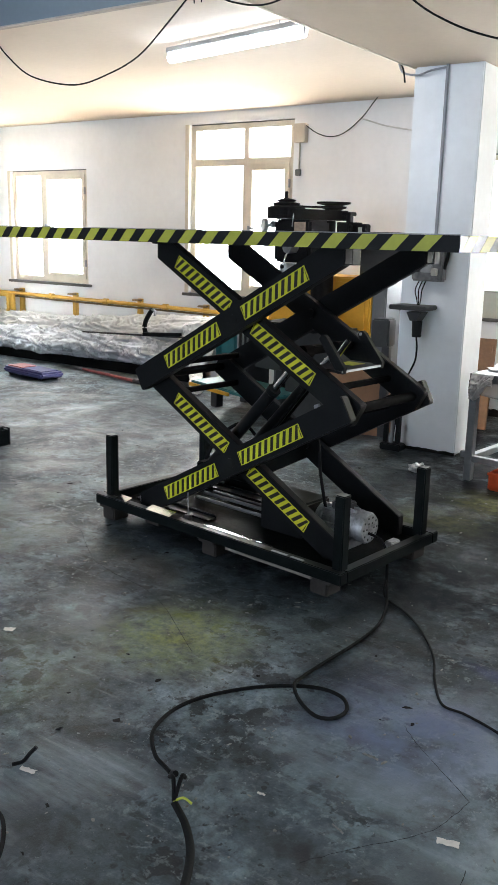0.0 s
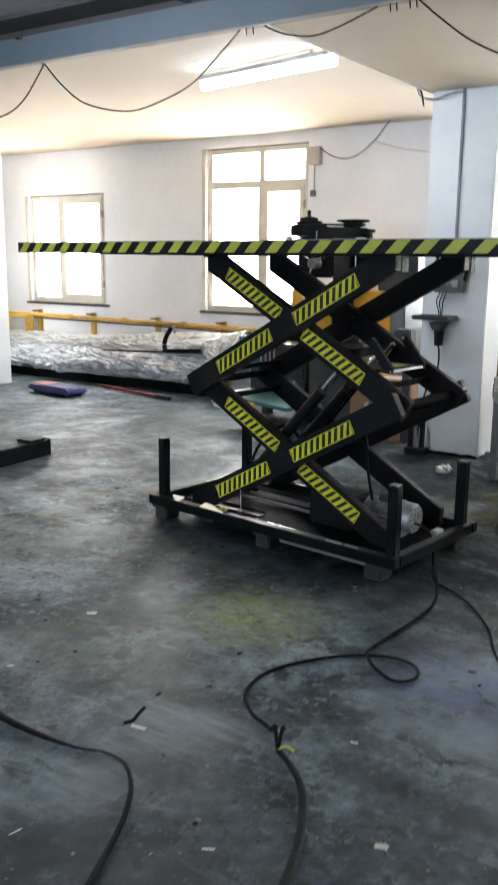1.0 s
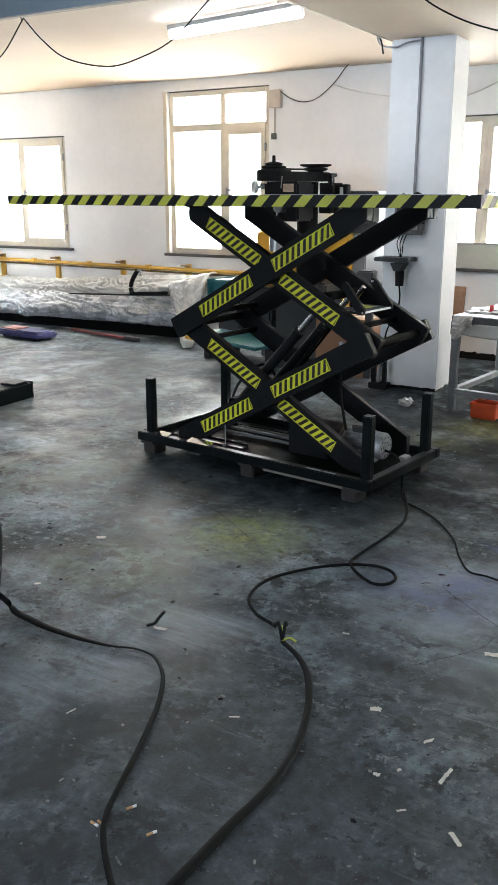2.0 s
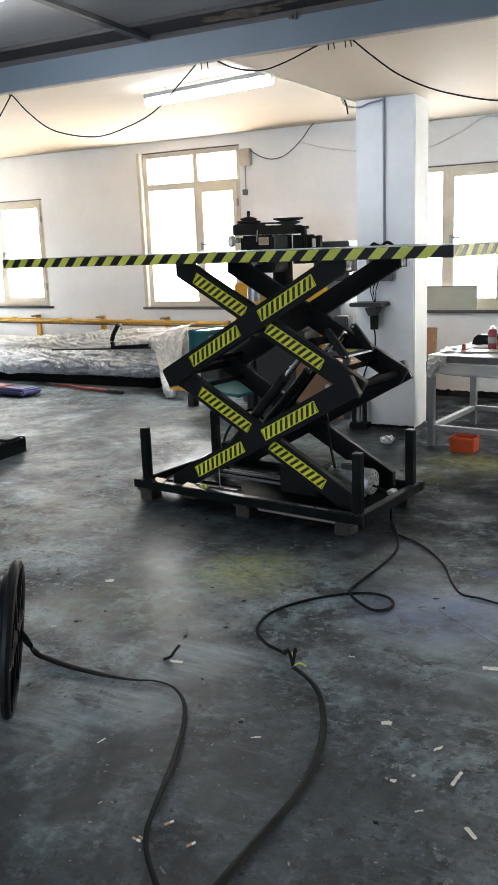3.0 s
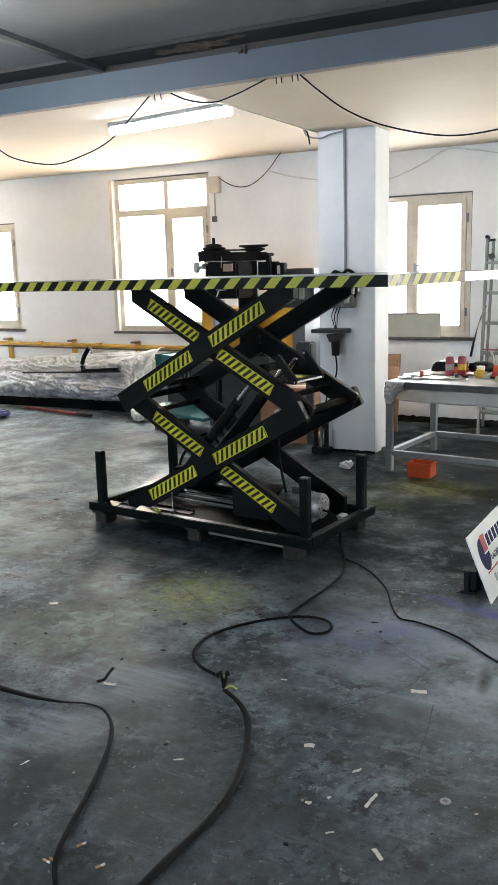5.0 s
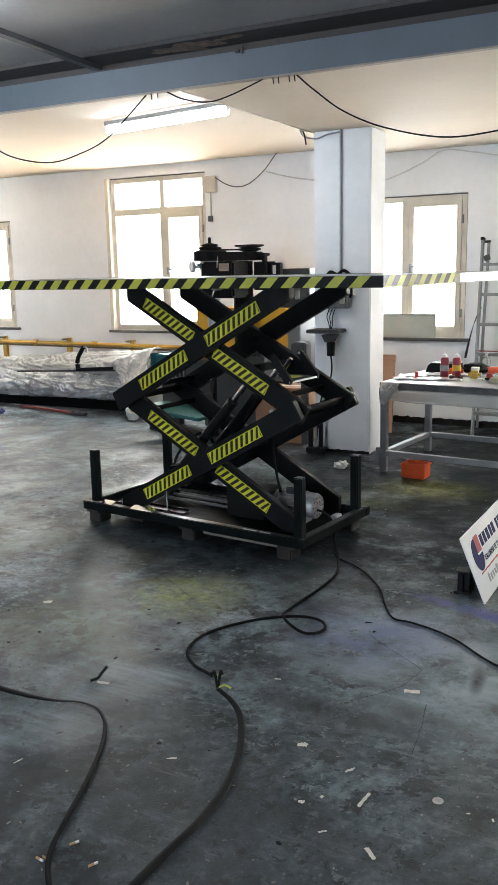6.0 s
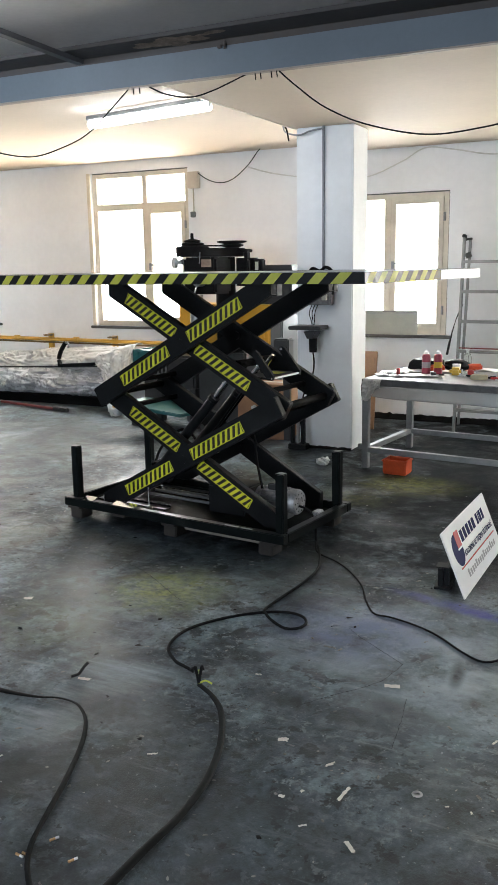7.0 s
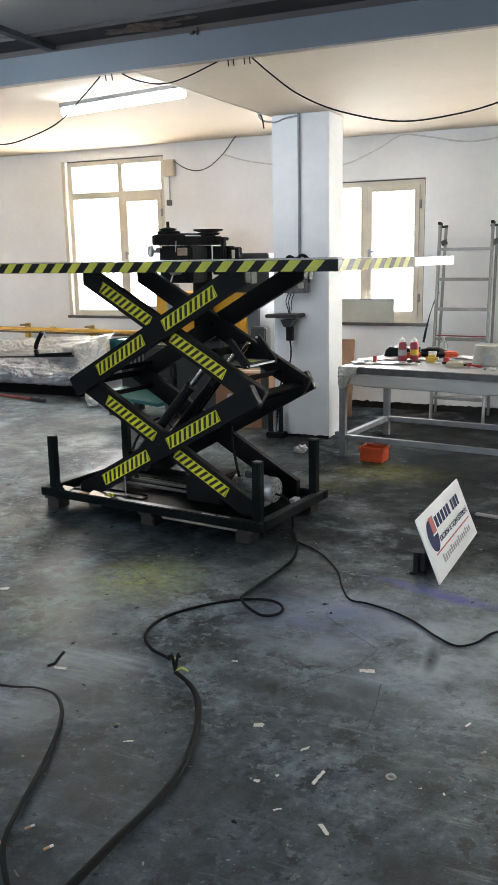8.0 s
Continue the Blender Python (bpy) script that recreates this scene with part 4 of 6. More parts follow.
def crumpled(name, line, radii, parent, material, seg=84, per=110, seed=0.0, squash=1.0, fold=0.05, label=""):
    """A bundle in crumpled film: a tube round a line, its skin pushed about in slanted folds."""
    bm = bmesh.new()
    pts = smooth_line(line, per)
    total = len(pts) - 1
    rings = []
    for i, p in enumerate(pts):
        f = i / total * (len(radii) - 1)
        k = min(int(f), len(radii) - 2)
        r = radii[k] + (radii[k + 1] - radii[k]) * (f - k)
        d = (pts[min(i + 1, total)] - pts[max(i - 1, 0)]).normalized()
        s = d.cross(Vector((0, 0, 1))).normalized()
        t = s.cross(d)
        ring = []
        for j in range(seg):
            a = 2 * math.pi * j / seg
            cy, cz = math.cos(a), math.sin(a)
            q = Vector((p.x * 1.7 + seed, cy * 1.1 + p.y, cz * 1.1 + p.z))
            warp = noise.noise(q * 1.2)
            slant = p.x * 3.6 + 2.4 * cz * (1 + 0.6 * warp) - 0.8 * cy + 2.2 * warp + seed
            n1 = noise.noise(q * 1.6)
            n2 = 1 - abs(noise.noise(q * 2.0 + Vector((7, 1, 2))))
            n3 = 1 - abs(noise.noise(Vector((slant, cy * 0.9 + 4, cz * 0.9))))
            n4 = 1 - abs(noise.noise(Vector((slant * 2.1 + 3 + 1.4 * warp, cy * 1.8, cz * 1.8))))
            n5 = 1 - abs(noise.noise(Vector((slant * 3.4 - 2.0 * warp, cy * 4.2 + 1, cz * 4.2 + p.x))))
            n6 = abs(noise.noise(Vector((p.x * 9.0 + seed, cy * 5.0, cz * 5.0 - p.x * 3.0))))
            rr = r * (1 + 0.13 * n1) + fold * (0.50 * (n2 - 0.75) + 0.65 * (n3 ** 2 - 0.6) + 0.48 * (n4 ** 2 - 0.6) + 0.16 * (n5 ** 2 - 0.5) - 0.06 * n6)
            w = p + s * (rr * math.cos(a)) + t * (rr * squash * math.sin(a))
            w.z = max(w.z, 0.004 + 0.004 * math.sin(a * 5 + i))
            w.y = min(w.y, WALL_Y - 0.035)
            ring.append(bm.verts.new(w))
        rings.append(ring)
    for lo, hi in zip(rings, rings[1:]):
        for j in range(seg):
            bm.faces.new((lo[j], lo[(j + 1) % seg], hi[(j + 1) % seg], hi[j]))
    bm.faces.new(rings[0][::-1])
    bm.faces.new(rings[-1])
    ob = part(name, bm, material, parent, label, smooth=True)
    hard = ob.data.attributes.get("sharp_edge")
    if hard:
        ob.data.attributes.remove(hard)
    return ob


roll = thing("wrapped_bundle", pose(0, 0, 0), "long bundle wrapped in crumpled silver plastic film on the floor", "bundle")
crumpled("lower_roll", [(-9.6, 6.99, 0.220), (-8.3, 6.97, 0.220), (-7.2, 6.98, 0.225), (-6.2, 6.98, 0.23), (-5.5, 6.97, 0.24), (-5.02, 6.95, 0.23)], [0.19, 0.19, 0.195, 0.195, 0.19, 0.15], roll, M_FOIL, per=150, seed=1.0, squash=0.80, fold=0.066)
crumpled("upper_roll", [(-9.4, 7.10, 0.36), (-8.2, 7.09, 0.37), (-7.0, 7.10, 0.38), (-6.2, 7.10, 0.41), (-5.3, 7.08, 0.44), (-4.72, 7.02, 0.47)], [0.13, 0.13, 0.14, 0.16, 0.19, 0.16], roll, M_FOILW, per=150, seed=5.0, fold=0.062)
# black blocks added for the band of shade below the bundle
for y in (6.875, 7.09):
    bearer = thing("under_shade_block", pose(-7.3, y, 0), "long black block added for the shade under the wrapped bundle", "timber", "bearers under the bundle")
    part("baulk", box(-2.3, 2.22, -0.05, 0.05, 0.0, 0.100), M_MATTE, bearer, bevel=0.006)


def draped(name, edges, parent, material, label):
    """A loose film between a left and a right edge line, hanging in folds."""
    lo, hi = smooth_line([e[0] for e in edges], 12), smooth_line([e[1] for e in edges], 12)
    bm = bmesh.new()
    n = 44
    grid = []
    for i, (a, b) in enumerate(zip(lo, hi)):
        row = []
        for j in range(n + 1):
            u = j / n
            p = a.lerp(b, u)
            k = noise.noise(Vector((u * 5.5 + 0.06 * i, i * 0.055, 2.0)))
            cr = abs(noise.noise(Vector((u * 9 - i * 0.16, i * 0.21 + u * 3, 6)))) + 0.6 * abs(noise.noise(Vector((u * 17 + i * 0.2, i * 0.4, 3))))
            p.y -= 0.045 * math.sin(math.pi * u) + 0.04 * k - 0.028 * cr
            p.z = max(0.006, p.z + 0.015 * noise.noise(Vector((u * 4, i * 0.3, 9))))
            row.append(bm.verts.new(p))
        grid.append(row)
    for r0, r1 in zip(grid, grid[1:]):
        for j in range(n):
            bm.faces.new((r0[j], r0[j + 1], r1[j + 1], r1[j]))
    ob = part(name, bm, material, parent, label, smooth=True)
    ob.modifiers.new("thickness", "SOLIDIFY").thickness = 0.003


draped("film_tail", [((-5.20, 6.98, 0.58), (-4.66, 7.05, 0.70)), ((-5.16, 6.84, 0.57), (-4.63, 6.90, 0.72)), ((-5.08, 6.76, 0.47), (-4.66, 6.78, 0.56)), ((-4.98, 6.70, 0.35), (-4.68, 6.70, 0.33)), ((-4.87, 6.60, 0.22), (-4.70, 6.58, 0.22)), ((-4.75, 6.46, 0.12), (-4.59, 6.44, 0.14)), ((-4.63, 6.34, 0.01), (-4.50, 6.30, 0.01))], roll, M_WHITEFILM, "loose white film tail hanging to the floor")
crumpled("film_foot", [(-4.68, 6.44, 0.10), (-4.60, 6.37, 0.075), (-4.52, 6.30, 0.06)], [0.05, 0.075, 0.045], roll, M_WHITEFILM, seg=36, per=24, seed=3.0, fold=0.03, label="bunched white film end")

angle_bar = thing("steel_bar", pose(0, 0, 0), "black flat steel bar lying on the wrapped bundle", "steel bar")
part("flat", bar((-6.55, 6.80, 0.405), (-5.16, 6.84, 0.455), 0.05, 0.016), M_DARKGREY, angle_bar, bevel=0.003)
part("clip", bar((-5.66, 6.80, 0.452), (-5.16, 6.81, 0.485), 0.045, 0.036), M_BLACK, angle_bar, bevel=0.005)
grinder = thing("hand_tool", pose(-5.66, 6.84, 0.44), "black hand tool standing upright on a steel bar", "tool")
part("grip", hose([(0, 0, 0.0), (-0.02, 0, 0.07), (0.0, 0, 0.15), (0.06, 0, 0.24), (0.085, 0, 0.27)], 0.026, n=5, seg=10), M_BLACK, grinder, smooth=True)
part("jaw", hose([(0.06, 0, 0.24), (0.10, 0, 0.275), (0.125, 0, 0.25), (0.12, 0, 0.21)], 0.012, n=5), M_STEEL, grinder, "grey metal jaw", smooth=True)

M_CLAMP = mat("dull_clamp", (0.22, 0.16, 0.08), 0.6, var=0.3, scale=9, fine=60)
gas = thing("gas_pipe", pose(0, 0, 0), "yellow painted pipe along the wall on straps", "pipe")
part("main_pipe", rod((-10.9, WALL_Y - 0.075, 0.745), (-4.35, WALL_Y - 0.075, 0.70), 0.022, seg=14), M_PIPE, gas, smooth=True)
part("lower_pipe", rod((-10.9, WALL_Y - 0.040, 0.705), (-4.30, WALL_Y - 0.040, 0.660), 0.011, seg=10), M_CLAMP, gas, "thin dull brown pipe", smooth=True)
part("end_cap", rod((-4.36, WALL_Y - 0.075, 0.70), (-4.32, WALL_Y - 0.075, 0.70), 0.033, seg=14), M_PIPE, gas, smooth=True)
for x, z in ((-8.09, 0.735), (-7.145, 0.728), (-6.115, 0.72), (-5.18, 0.712)):
    strap = part("strap", box(x - 0.03, x + 0.03, WALL_Y - 0.045, WALL_Y - 0.001, 0.30, z + 0.055), M_PIPE, gas, bevel=0.003)
    part("clamp", box(x - 0.05, x + 0.05, WALL_Y - 0.115, WALL_Y - 0.046, z + 0.03, z + 0.05), M_CLAMP, strap, "dull brown pipe clamp", bevel=0.006)
for x in (-7.5, -6.6, -5.7):
    part("coupling", rod((x - 0.03, WALL_Y - 0.075, 0.7235 - 0.0069 * (x + 7.5)), (x + 0.03, WALL_Y - 0.075, 0.7235 - 0.0069 * (x + 7.5)), 0.034, seg=12), M_PIPE, gas, smooth=True)
man = thing("yellow_trestle", pose(0, 0, 0), "small yellow painted steel trestle behind the bundle", "trestle")
for x in (-8.56, -8.20, -8.12):
    part("upright", box(x - 0.022, x + 0.022, WALL_Y - 0.17, WALL_Y - 0.125, 0.0, 0.72), M_PIPE, man, bevel=0.003)
for z in (0.27, 0.50, 0.70):
    part("rung", box(-8.538, -8.222, WALL_Y - 0.165, WALL_Y - 0.13, z - 0.018, z + 0.018), M_PIPE, man, bevel=0.003)

# box and loose cable on the wall by the window
M_BEIGE = mat("beige_box", (0.56, 0.50, 0.42), 0.55, var=0.12, scale=5, fine=60, bump=0.05)
jb = thing("junction_box", pose(0, 0, 0), "grey junction box with a sagging cable on the wall", "junction box")
part("case", box(-4.125, -4.0, WALL_Y - 0.07, WALL_Y, 2.36, 2.53), M_BEIGE, jb, bevel=0.006)
part("cable", hose([(-4.03, WALL_Y - 0.05, 2.53), (-3.89, WALL_Y - 0.04, 2.44), (-3.74, WALL_Y - 0.04, 2.40), (-3.59, WALL_Y - 0.04, 2.43), (-3.42, WALL_Y - 0.04, 2.55), (-3.30, WALL_Y - 0.06, 2.67), (-3.22, WALL_Y - 0.15, 2.69)], 0.0045), M_RUBBER, jb, "thin black cable", smooth=True)
part("socket", box(-4.115, -4.065, WALL_Y - 0.04, WALL_Y, 2.06, 2.12), M_GREYMACH, jb, "dark fitting", bevel=0.005)
part("conduit", rod((-4.085, WALL_Y - 0.012, 2.12), (-4.085, WALL_Y - 0.012, 2.36), 0.008, seg=8), M_CREAM, jb, smooth=True)

panel = thing("cream_panel", pose(0, 0, 0), "cream sheet panel standing on the window sill", "panel")
part("sheet", box(-2.34, -1.592, WALL_Y - 0.050, WALL_Y - 0.034, WIN_B[2] + 0.001, 1.085), M_CREAM, panel, bevel=0.003)
part("edge_strip", box(-2.34, -1.592, WALL_Y - 0.054, WALL_Y - 0.0505, 1.07, 1.085), M_SILL, panel)

# ---- machines behind the lift ----
M_BASECAB = mat("base_cabinet_paint", (0.030, 0.031, 0.030), 0.55, var=0.4, scale=5, fine=50, bump=0.15)
M_BLACKCAST = mat("dark_machine_casting", (0.008, 0.008, 0.0085), 0.72, var=0.3, scale=6, fine=60, bump=0.15, spec=0.07)
M_PLATE = mat("beige_plate", (0.30, 0.22, 0.16), 0.6, var=0.3, scale=20, fine=60, bump=0.05)
mill = thing("milling_machine", pose(0, 0, 0), "dark grey milling machine head with belt pulleys on a dark base", "machine")
HX, HY = -3.22, 5.72
def capsule(ax, ay, ra, bx, by, rb, z0, z1):
    """A flat guard round two pulleys, with rounded rims."""
    bm = bmesh.new()
    w = math.atan2(by - ay, bx - ax)
    ring = [(ax + ra * math.cos(w + math.pi / 2 + math.pi * k / 14), ay + ra * math.sin(w + math.pi / 2 + math.pi * k / 14)) for k in range(15)]
    ring += [(bx + rb * math.cos(w - math.pi / 2 + math.pi * k / 14), by + rb * math.sin(w - math.pi / 2 + math.pi * k / 14)) for k in range(15)]
    lo, hi = [bm.verts.new((x, y, z0)) for x, y in ring], [bm.verts.new((x, y, z1)) for x, y in ring]
    bm.faces.new(lo[::-1])
    bm.faces.new(hi)
    for k in range(len(ring)):
        j = (k + 1) % len(ring)
        bm.faces.new((lo[k], lo[j], hi[j], hi[k]))
    return bm


part("belt_guard", capsule(HX, HY, 0.145, -3.02, 6.10, 0.12, 1.625, 1.70), M_BLACKCAST, mill, bevel=0.022)
part("spindle_pulley", lathe([(0.150, 1.70), (0.145, 1.712), (0.09, 1.725), (0.105, 1.73), (0.105, 1.742), (0.06, 1.752), (0.075, 1.757), (0.075, 1.766), (0.04, 1.775), (0.014, 1.78), (0.014, 1.825), (0.006, 1.83)], 28, m=Matrix.Translation((HX - 0.0, HY, 0))), M_BLACKCAST, mill, "dark stepped belt pulley", smooth=True)
part("motor_pulley", lathe([(0.05, 1.66), (0.06, 1.68), (0.085, 1.685), (0.085, 1.70), (0.06, 1.705), (0.105, 1.72), (0.105, 1.732), (0.07, 1.738), (0.135, 1.752), (0.135, 1.765), (0.02, 1.766)], 28, m=Matrix.Translation((-3.02, 6.10, 0))), M_BLACKCAST, mill, "dark stepped belt pulley", smooth=True)
part("belt", bar((HX, HY, 1.722), (-3.02, 6.10, 1.722), 0.10, 0.012), M_RUBBER, mill, "black drive belt", bevel=0.003)
part("head_casting", box(-3.25, -2.925, 5.60, 5.90, 1.30, 1.62), M_BLACKCAST, mill, bevel=0.02)
part("belt_housing", box(-2.92, -2.80, 5.98, 6.04, 1.36, 1.60), M_BLACKCAST, mill, "dark belt housing", bevel=0.012)
part("name_plate", box(-3.06, -2.965, 5.592, 5.5995, 1.535, 1.60), M_PLATE, mill, "beige data plate")
part("slide_block", box(-3.30, -3.255, 5.62, 5.72, 1.56, 1.605), M_GREYMACH, mill, "grey slide block", bevel=0.004)
part("motor_bracket", box(-2.965, -2.84, 6.05, 6.16, 1.66, 1.69), M_BLACKCAST, mill, bevel=0.006)
part("bracket_post", box(-2.885, -2.85, 6.07, 6.13, 1.55, 1.66), M_BLACKCAST, mill, bevel=0.004)
part("motor", rod((-2.89, 6.14, 1.36), (-2.89, 6.14, 1.612), 0.10, seg=20), M_BLACKCAST, mill, "dark drive motor", smooth=True)
switch = part("switch_box", box(-2.785, -2.70, 6.06, 6.14, 1.46, 1.60), M_BLACKCAST, mill, "dark switch box", bevel=0.008)
part("button_plate", box(-2.765, -2.735, 6.054, 6.0595, 1.50, 1.575), M_CREAM, switch, "pale button plate", bevel=0.001)
part("feed_knob", rod((-3.335, 5.575, 1.575), (-3.315, 5.60, 1.575), 0.050, seg=20), M_GREYPAINT, mill, "round grey knob", smooth=True)
part("knob_shaft", rod((-3.33, 5.60, 1.575), (-3.24, 5.66, 1.575), 0.014, seg=12), M_STEEL, mill, smooth=True)
part("pull_wire", rod((-3.075, 5.585, 1.565), (-3.06, 5.575, 1.66), 0.004, seg=6), M_STEEL, mill, "thin bright wire", smooth=True)
part("quill", rod((-3.18, 5.70, 1.05), (-3.18, 5.70, 1.29), 0.06, 0.06, seg=18), M_STEEL, mill, "steel quill", smooth=True)
for k, (dx, dz) in enumerate(((0.10, 0.05), (-0.04, -0.14), (-0.09, 0.08))):
    lever = part("feed_lever", rod((-3.06, 5.53, 1.41), (-3.06 + dx, 5.50, 1.41 + dz), 0.007, seg=8), M_CHROME, mill, "chromed feed lever", smooth=True)
    part("lever_ball", lathe([(0.004, -0.016), (0.014, -0.01), (0.017, 0), (0.014, 0.01), (0.004, 0.016)], 12, m=Matrix.Translation((-3.06 + dx, 5.50, 1.41 + dz))), M_BLACK, lever, smooth=True)
part("lever_hub", rod((-3.06, 5.50, 1.41), (-3.06, 5.60, 1.41), 0.04, seg=18), M_GREYMACH, mill, smooth=True)
part("column", rod((-3.05, 6.02, 0.70), (-3.05, 6.02, 1.62), 0.09, seg=22), M_BLACKCAST, mill, "round dark column", smooth=True)
part("work_table", box(-3.32, -2.82, 5.55, 5.90, 0.785, 0.845), M_BLACKCAST, mill, "dark steel work table", bevel=0.008)
part("base_cabinet", box(-3.30, -2.80, 5.90, 6.25, 0.0, 0.78), M_BASECAB, mill, "dark grey base cabinet", bevel=0.02)

saw = thing("teal_saw_machine", pose(-3.8, 6.1, 0, 0, 0, -12), "teal painted machine base with a sloped yellow-edged tray", "machine")
part("body", box(-0.245, -0.05, -0.12, 0.25, 0.46, 0.745), M_TEAL, saw, bevel=0.015)
part("stand", box(-0.235, 0.02, -0.05, 0.24, 0.12, 0.458), M_DARKGREY, saw, "dark machine stand", bevel=0.01)
part("tray", bar((-0.20, -0.24, 0.262), (0.66, -0.24, 0.225), 0.50, 0.03), M_TEAL, saw, "teal sloping tray", bevel=0.006)
part("tray_lip", bar((-0.21, -0.50, 0.245), (0.30, -0.50, 0.222), 0.02, 0.03), M_ORANGEY, saw, "yellow tray lip", bevel=0.004)
part("side_vent", box(-0.049, -0.042, -0.10, 0.2, 0.50, 0.70), M_GREYPAINT, saw)
for k in range(5):
    part("louvre", box(-0.042, -0.034, -0.085 + 0.056 * k, -0.06 + 0.056 * k, 0.52, 0.68), M_DARKGREY, saw)
part("dark_housing", box(0.04, 0.40, 0.0, 0.25, 0.38, 0.70), M_DARKGREY, saw, "dark machine housing", bevel=0.02)
for x, y in ((-0.25, -0.15), (-0.25, 0.2), (0.36, 0.05), (0.36, 0.2)):
    part("foot", box(x - 0.04, x + 0.04, y - 0.04, y + 0.04, 0.0, 0.125 if x < 0 else 0.39), M_DARKGREY, saw, bevel=0.004)
part("guard_sheet", box(-0.265, -0.246, -0.16, 0.25, 0.45, 0.755), M_TEAL, saw, "teal guard sheet", bevel=0.004)

press = thing("yellow_press", pose(0, 0, 0), "yellow sheet-metal machine with a dark grey control cabinet", "machine")
part("yellow_body", box(-3.735, -2.755, 6.31, 6.75, 0.40, 1.18), M_ORANGEY, press, bevel=0.012)
part("yellow_door", box(-3.25, -2.80, 6.296, 6.309, 0.48, 1.14), M_ORANGEY, press, bevel=0.004)
part("door_seam", box(-3.265, -3.256, 6.302, 6.3095, 0.45, 1.16), M_DARKGREY, press)
part("control_cabinet", box(-2.92, -2.56, 6.40, 6.75, 1.182, 1.545), M_DARKGREY, press, "dark grey control cabinet", bevel=0.01)
part("side_cabinet", box(-2.752, -2.625, 6.33, 6.75, 0.0, 1.18), M_CABINET, press, "dark grey side cabinet", bevel=0.01)
part("lower_body", box(-3.70, -2.755, 6.34, 6.73, 0.0, 0.40), M_CABINET, press, "dark grey lower body", bevel=0.01)
part("rating_label", box(-2.98, -2.86, 6.288, 6.2955, 0.55, 0.60), M_CREAM, press, "pale rating label")

crate = thing("cardboard_box", pose(-2.62, 6.0, 0, 0, 0, 8), "closed brown cardboard box on the floor", "box")
part("carton", box(-0.24, 0.24, -0.17, 0.17, 0.0, 0.50), M_CARD, crate, bevel=0.004)
part("tape", box(-0.24, 0.24, -0.025, 0.025, 0.5003, 0.5012), M_CREAM, crate, "pale tape strip")
board = thing("wooden_board", pose(-1.945, 6.62, 0, -9, 0, 4), "brown wooden board leaning against the wall", "board")
part("plank", box(-0.22, 0.12, 0, 0.03, 0.005, 0.74), M_WOOD, board, bevel=0.003)
part("batten", box(-0.20, 0.10, -0.018, 0.0, 0.62, 0.68), M_WOOD, board, bevel=0.002)
gbox = thing("grey_metal_box", pose(-2.38, 5.86, 0, 0, 0, 5), "small grey metal box on a post", "box")
part("case", box(-0.10, 0.04, -0.05, 0.10, 0.70, 0.91), M_BASECAB, gbox, bevel=0.012)
part("post", box(-0.03, 0.03, 0.0, 0.06, 0.0, 0.70), M_DARKGREY, gbox, bevel=0.004)

# ---- on the pillar ----
swb = thing("switch_box", pose(0, 0, 0), "grimy open switch box with loose wires on the column", "switch box")
part("back_box", box(-2.075, -1.85, PY0 - 0.085, PY0 - 0.001, 1.215, 1.455), M_GRIME, swb, bevel=0.01)
for k, (x, z, w, h) in enumerate(((-2.02, 1.40, 0.05, 0.06), (-1.95, 1.39, 0.06, 0.05), (-1.89, 1.38, 0.03, 0.08), (-2.03, 1.31, 0.04, 0.07), (-1.96, 1.30, 0.08, 0.05), (-1.90, 1.28, 0.04, 0.05))):
    part("terminal", box(x - w / 2, x + w / 2, PY0 - 0.105 - 0.006 * (k % 3), PY0 - 0.084, z - h / 2, z + h / 2), (M_DARKGREY, M_GREYPAINT, M_CREAM)[k % 3], swb, bevel=0.004)
part("wire_tangle", hose([(-2.07, PY0 - 0.04, 1.46), (-2.02, PY0 - 0.06, 1.51), (-1.96, PY0 - 0.05, 1.49), (-1.90, PY0 - 0.07, 1.52), (-1.85, PY0 - 0.05, 1.48), (-1.83, PY0 - 0.05, 1.40), (-1.85, PY0 - 0.06, 1.30)], 0.013), M_RUBBER, swb, "dark cable tangle", smooth=True)
part("wire_tangle", hose([(-2.03, PY0 - 0.05, 1.47), (-1.98, PY0 - 0.09, 1.50), (-1.91, PY0 - 0.08, 1.475), (-1.86, PY0 - 0.08, 1.50)], 0.010), M_RUBBER, swb, "dark cable tangle", smooth=True)
for dx in (0.0, 0.025, 0.05):
    part("wire", hose([(-2.03 + dx, PY0 - 0.05, 1.215), (-2.045 + dx, PY0 - 0.07, 1.15), (-2.02 + 0.6 * dx, PY0 - 0.09, 1.09), (-2.015 + 0.3 * dx, PY0 - 0.08, 1.045)], 0.004, seg=6), M_RUBBER, swb, "thin dark wire", smooth=True)
shelf = thing("wall_bracket", pose(0, 0, 0), "dark grey bracket with a hanging plug on the column", "bracket")
part("plate", box(-2.18, -1.90, PY0 - 0.20, PY0 - 0.001, 1.018, 1.05), M_DARKGREY, shelf, bevel=0.006)
wedge = prism([(-2.06, 1.004), (-1.95, 1.004), (-1.985, 0.945), (-2.03, 0.945)], PY0 - 0.16, PY0 - 0.04)
part("gusset", wedge, M_DARKGREY, shelf, bevel=0.004)
part("plug", rod((-2.0, PY0 - 0.10, 0.83), (-2.0, PY0 - 0.10, 0.945), 0.032, 0.036, seg=16), M_BLACK, shelf, "black plug", smooth=True)
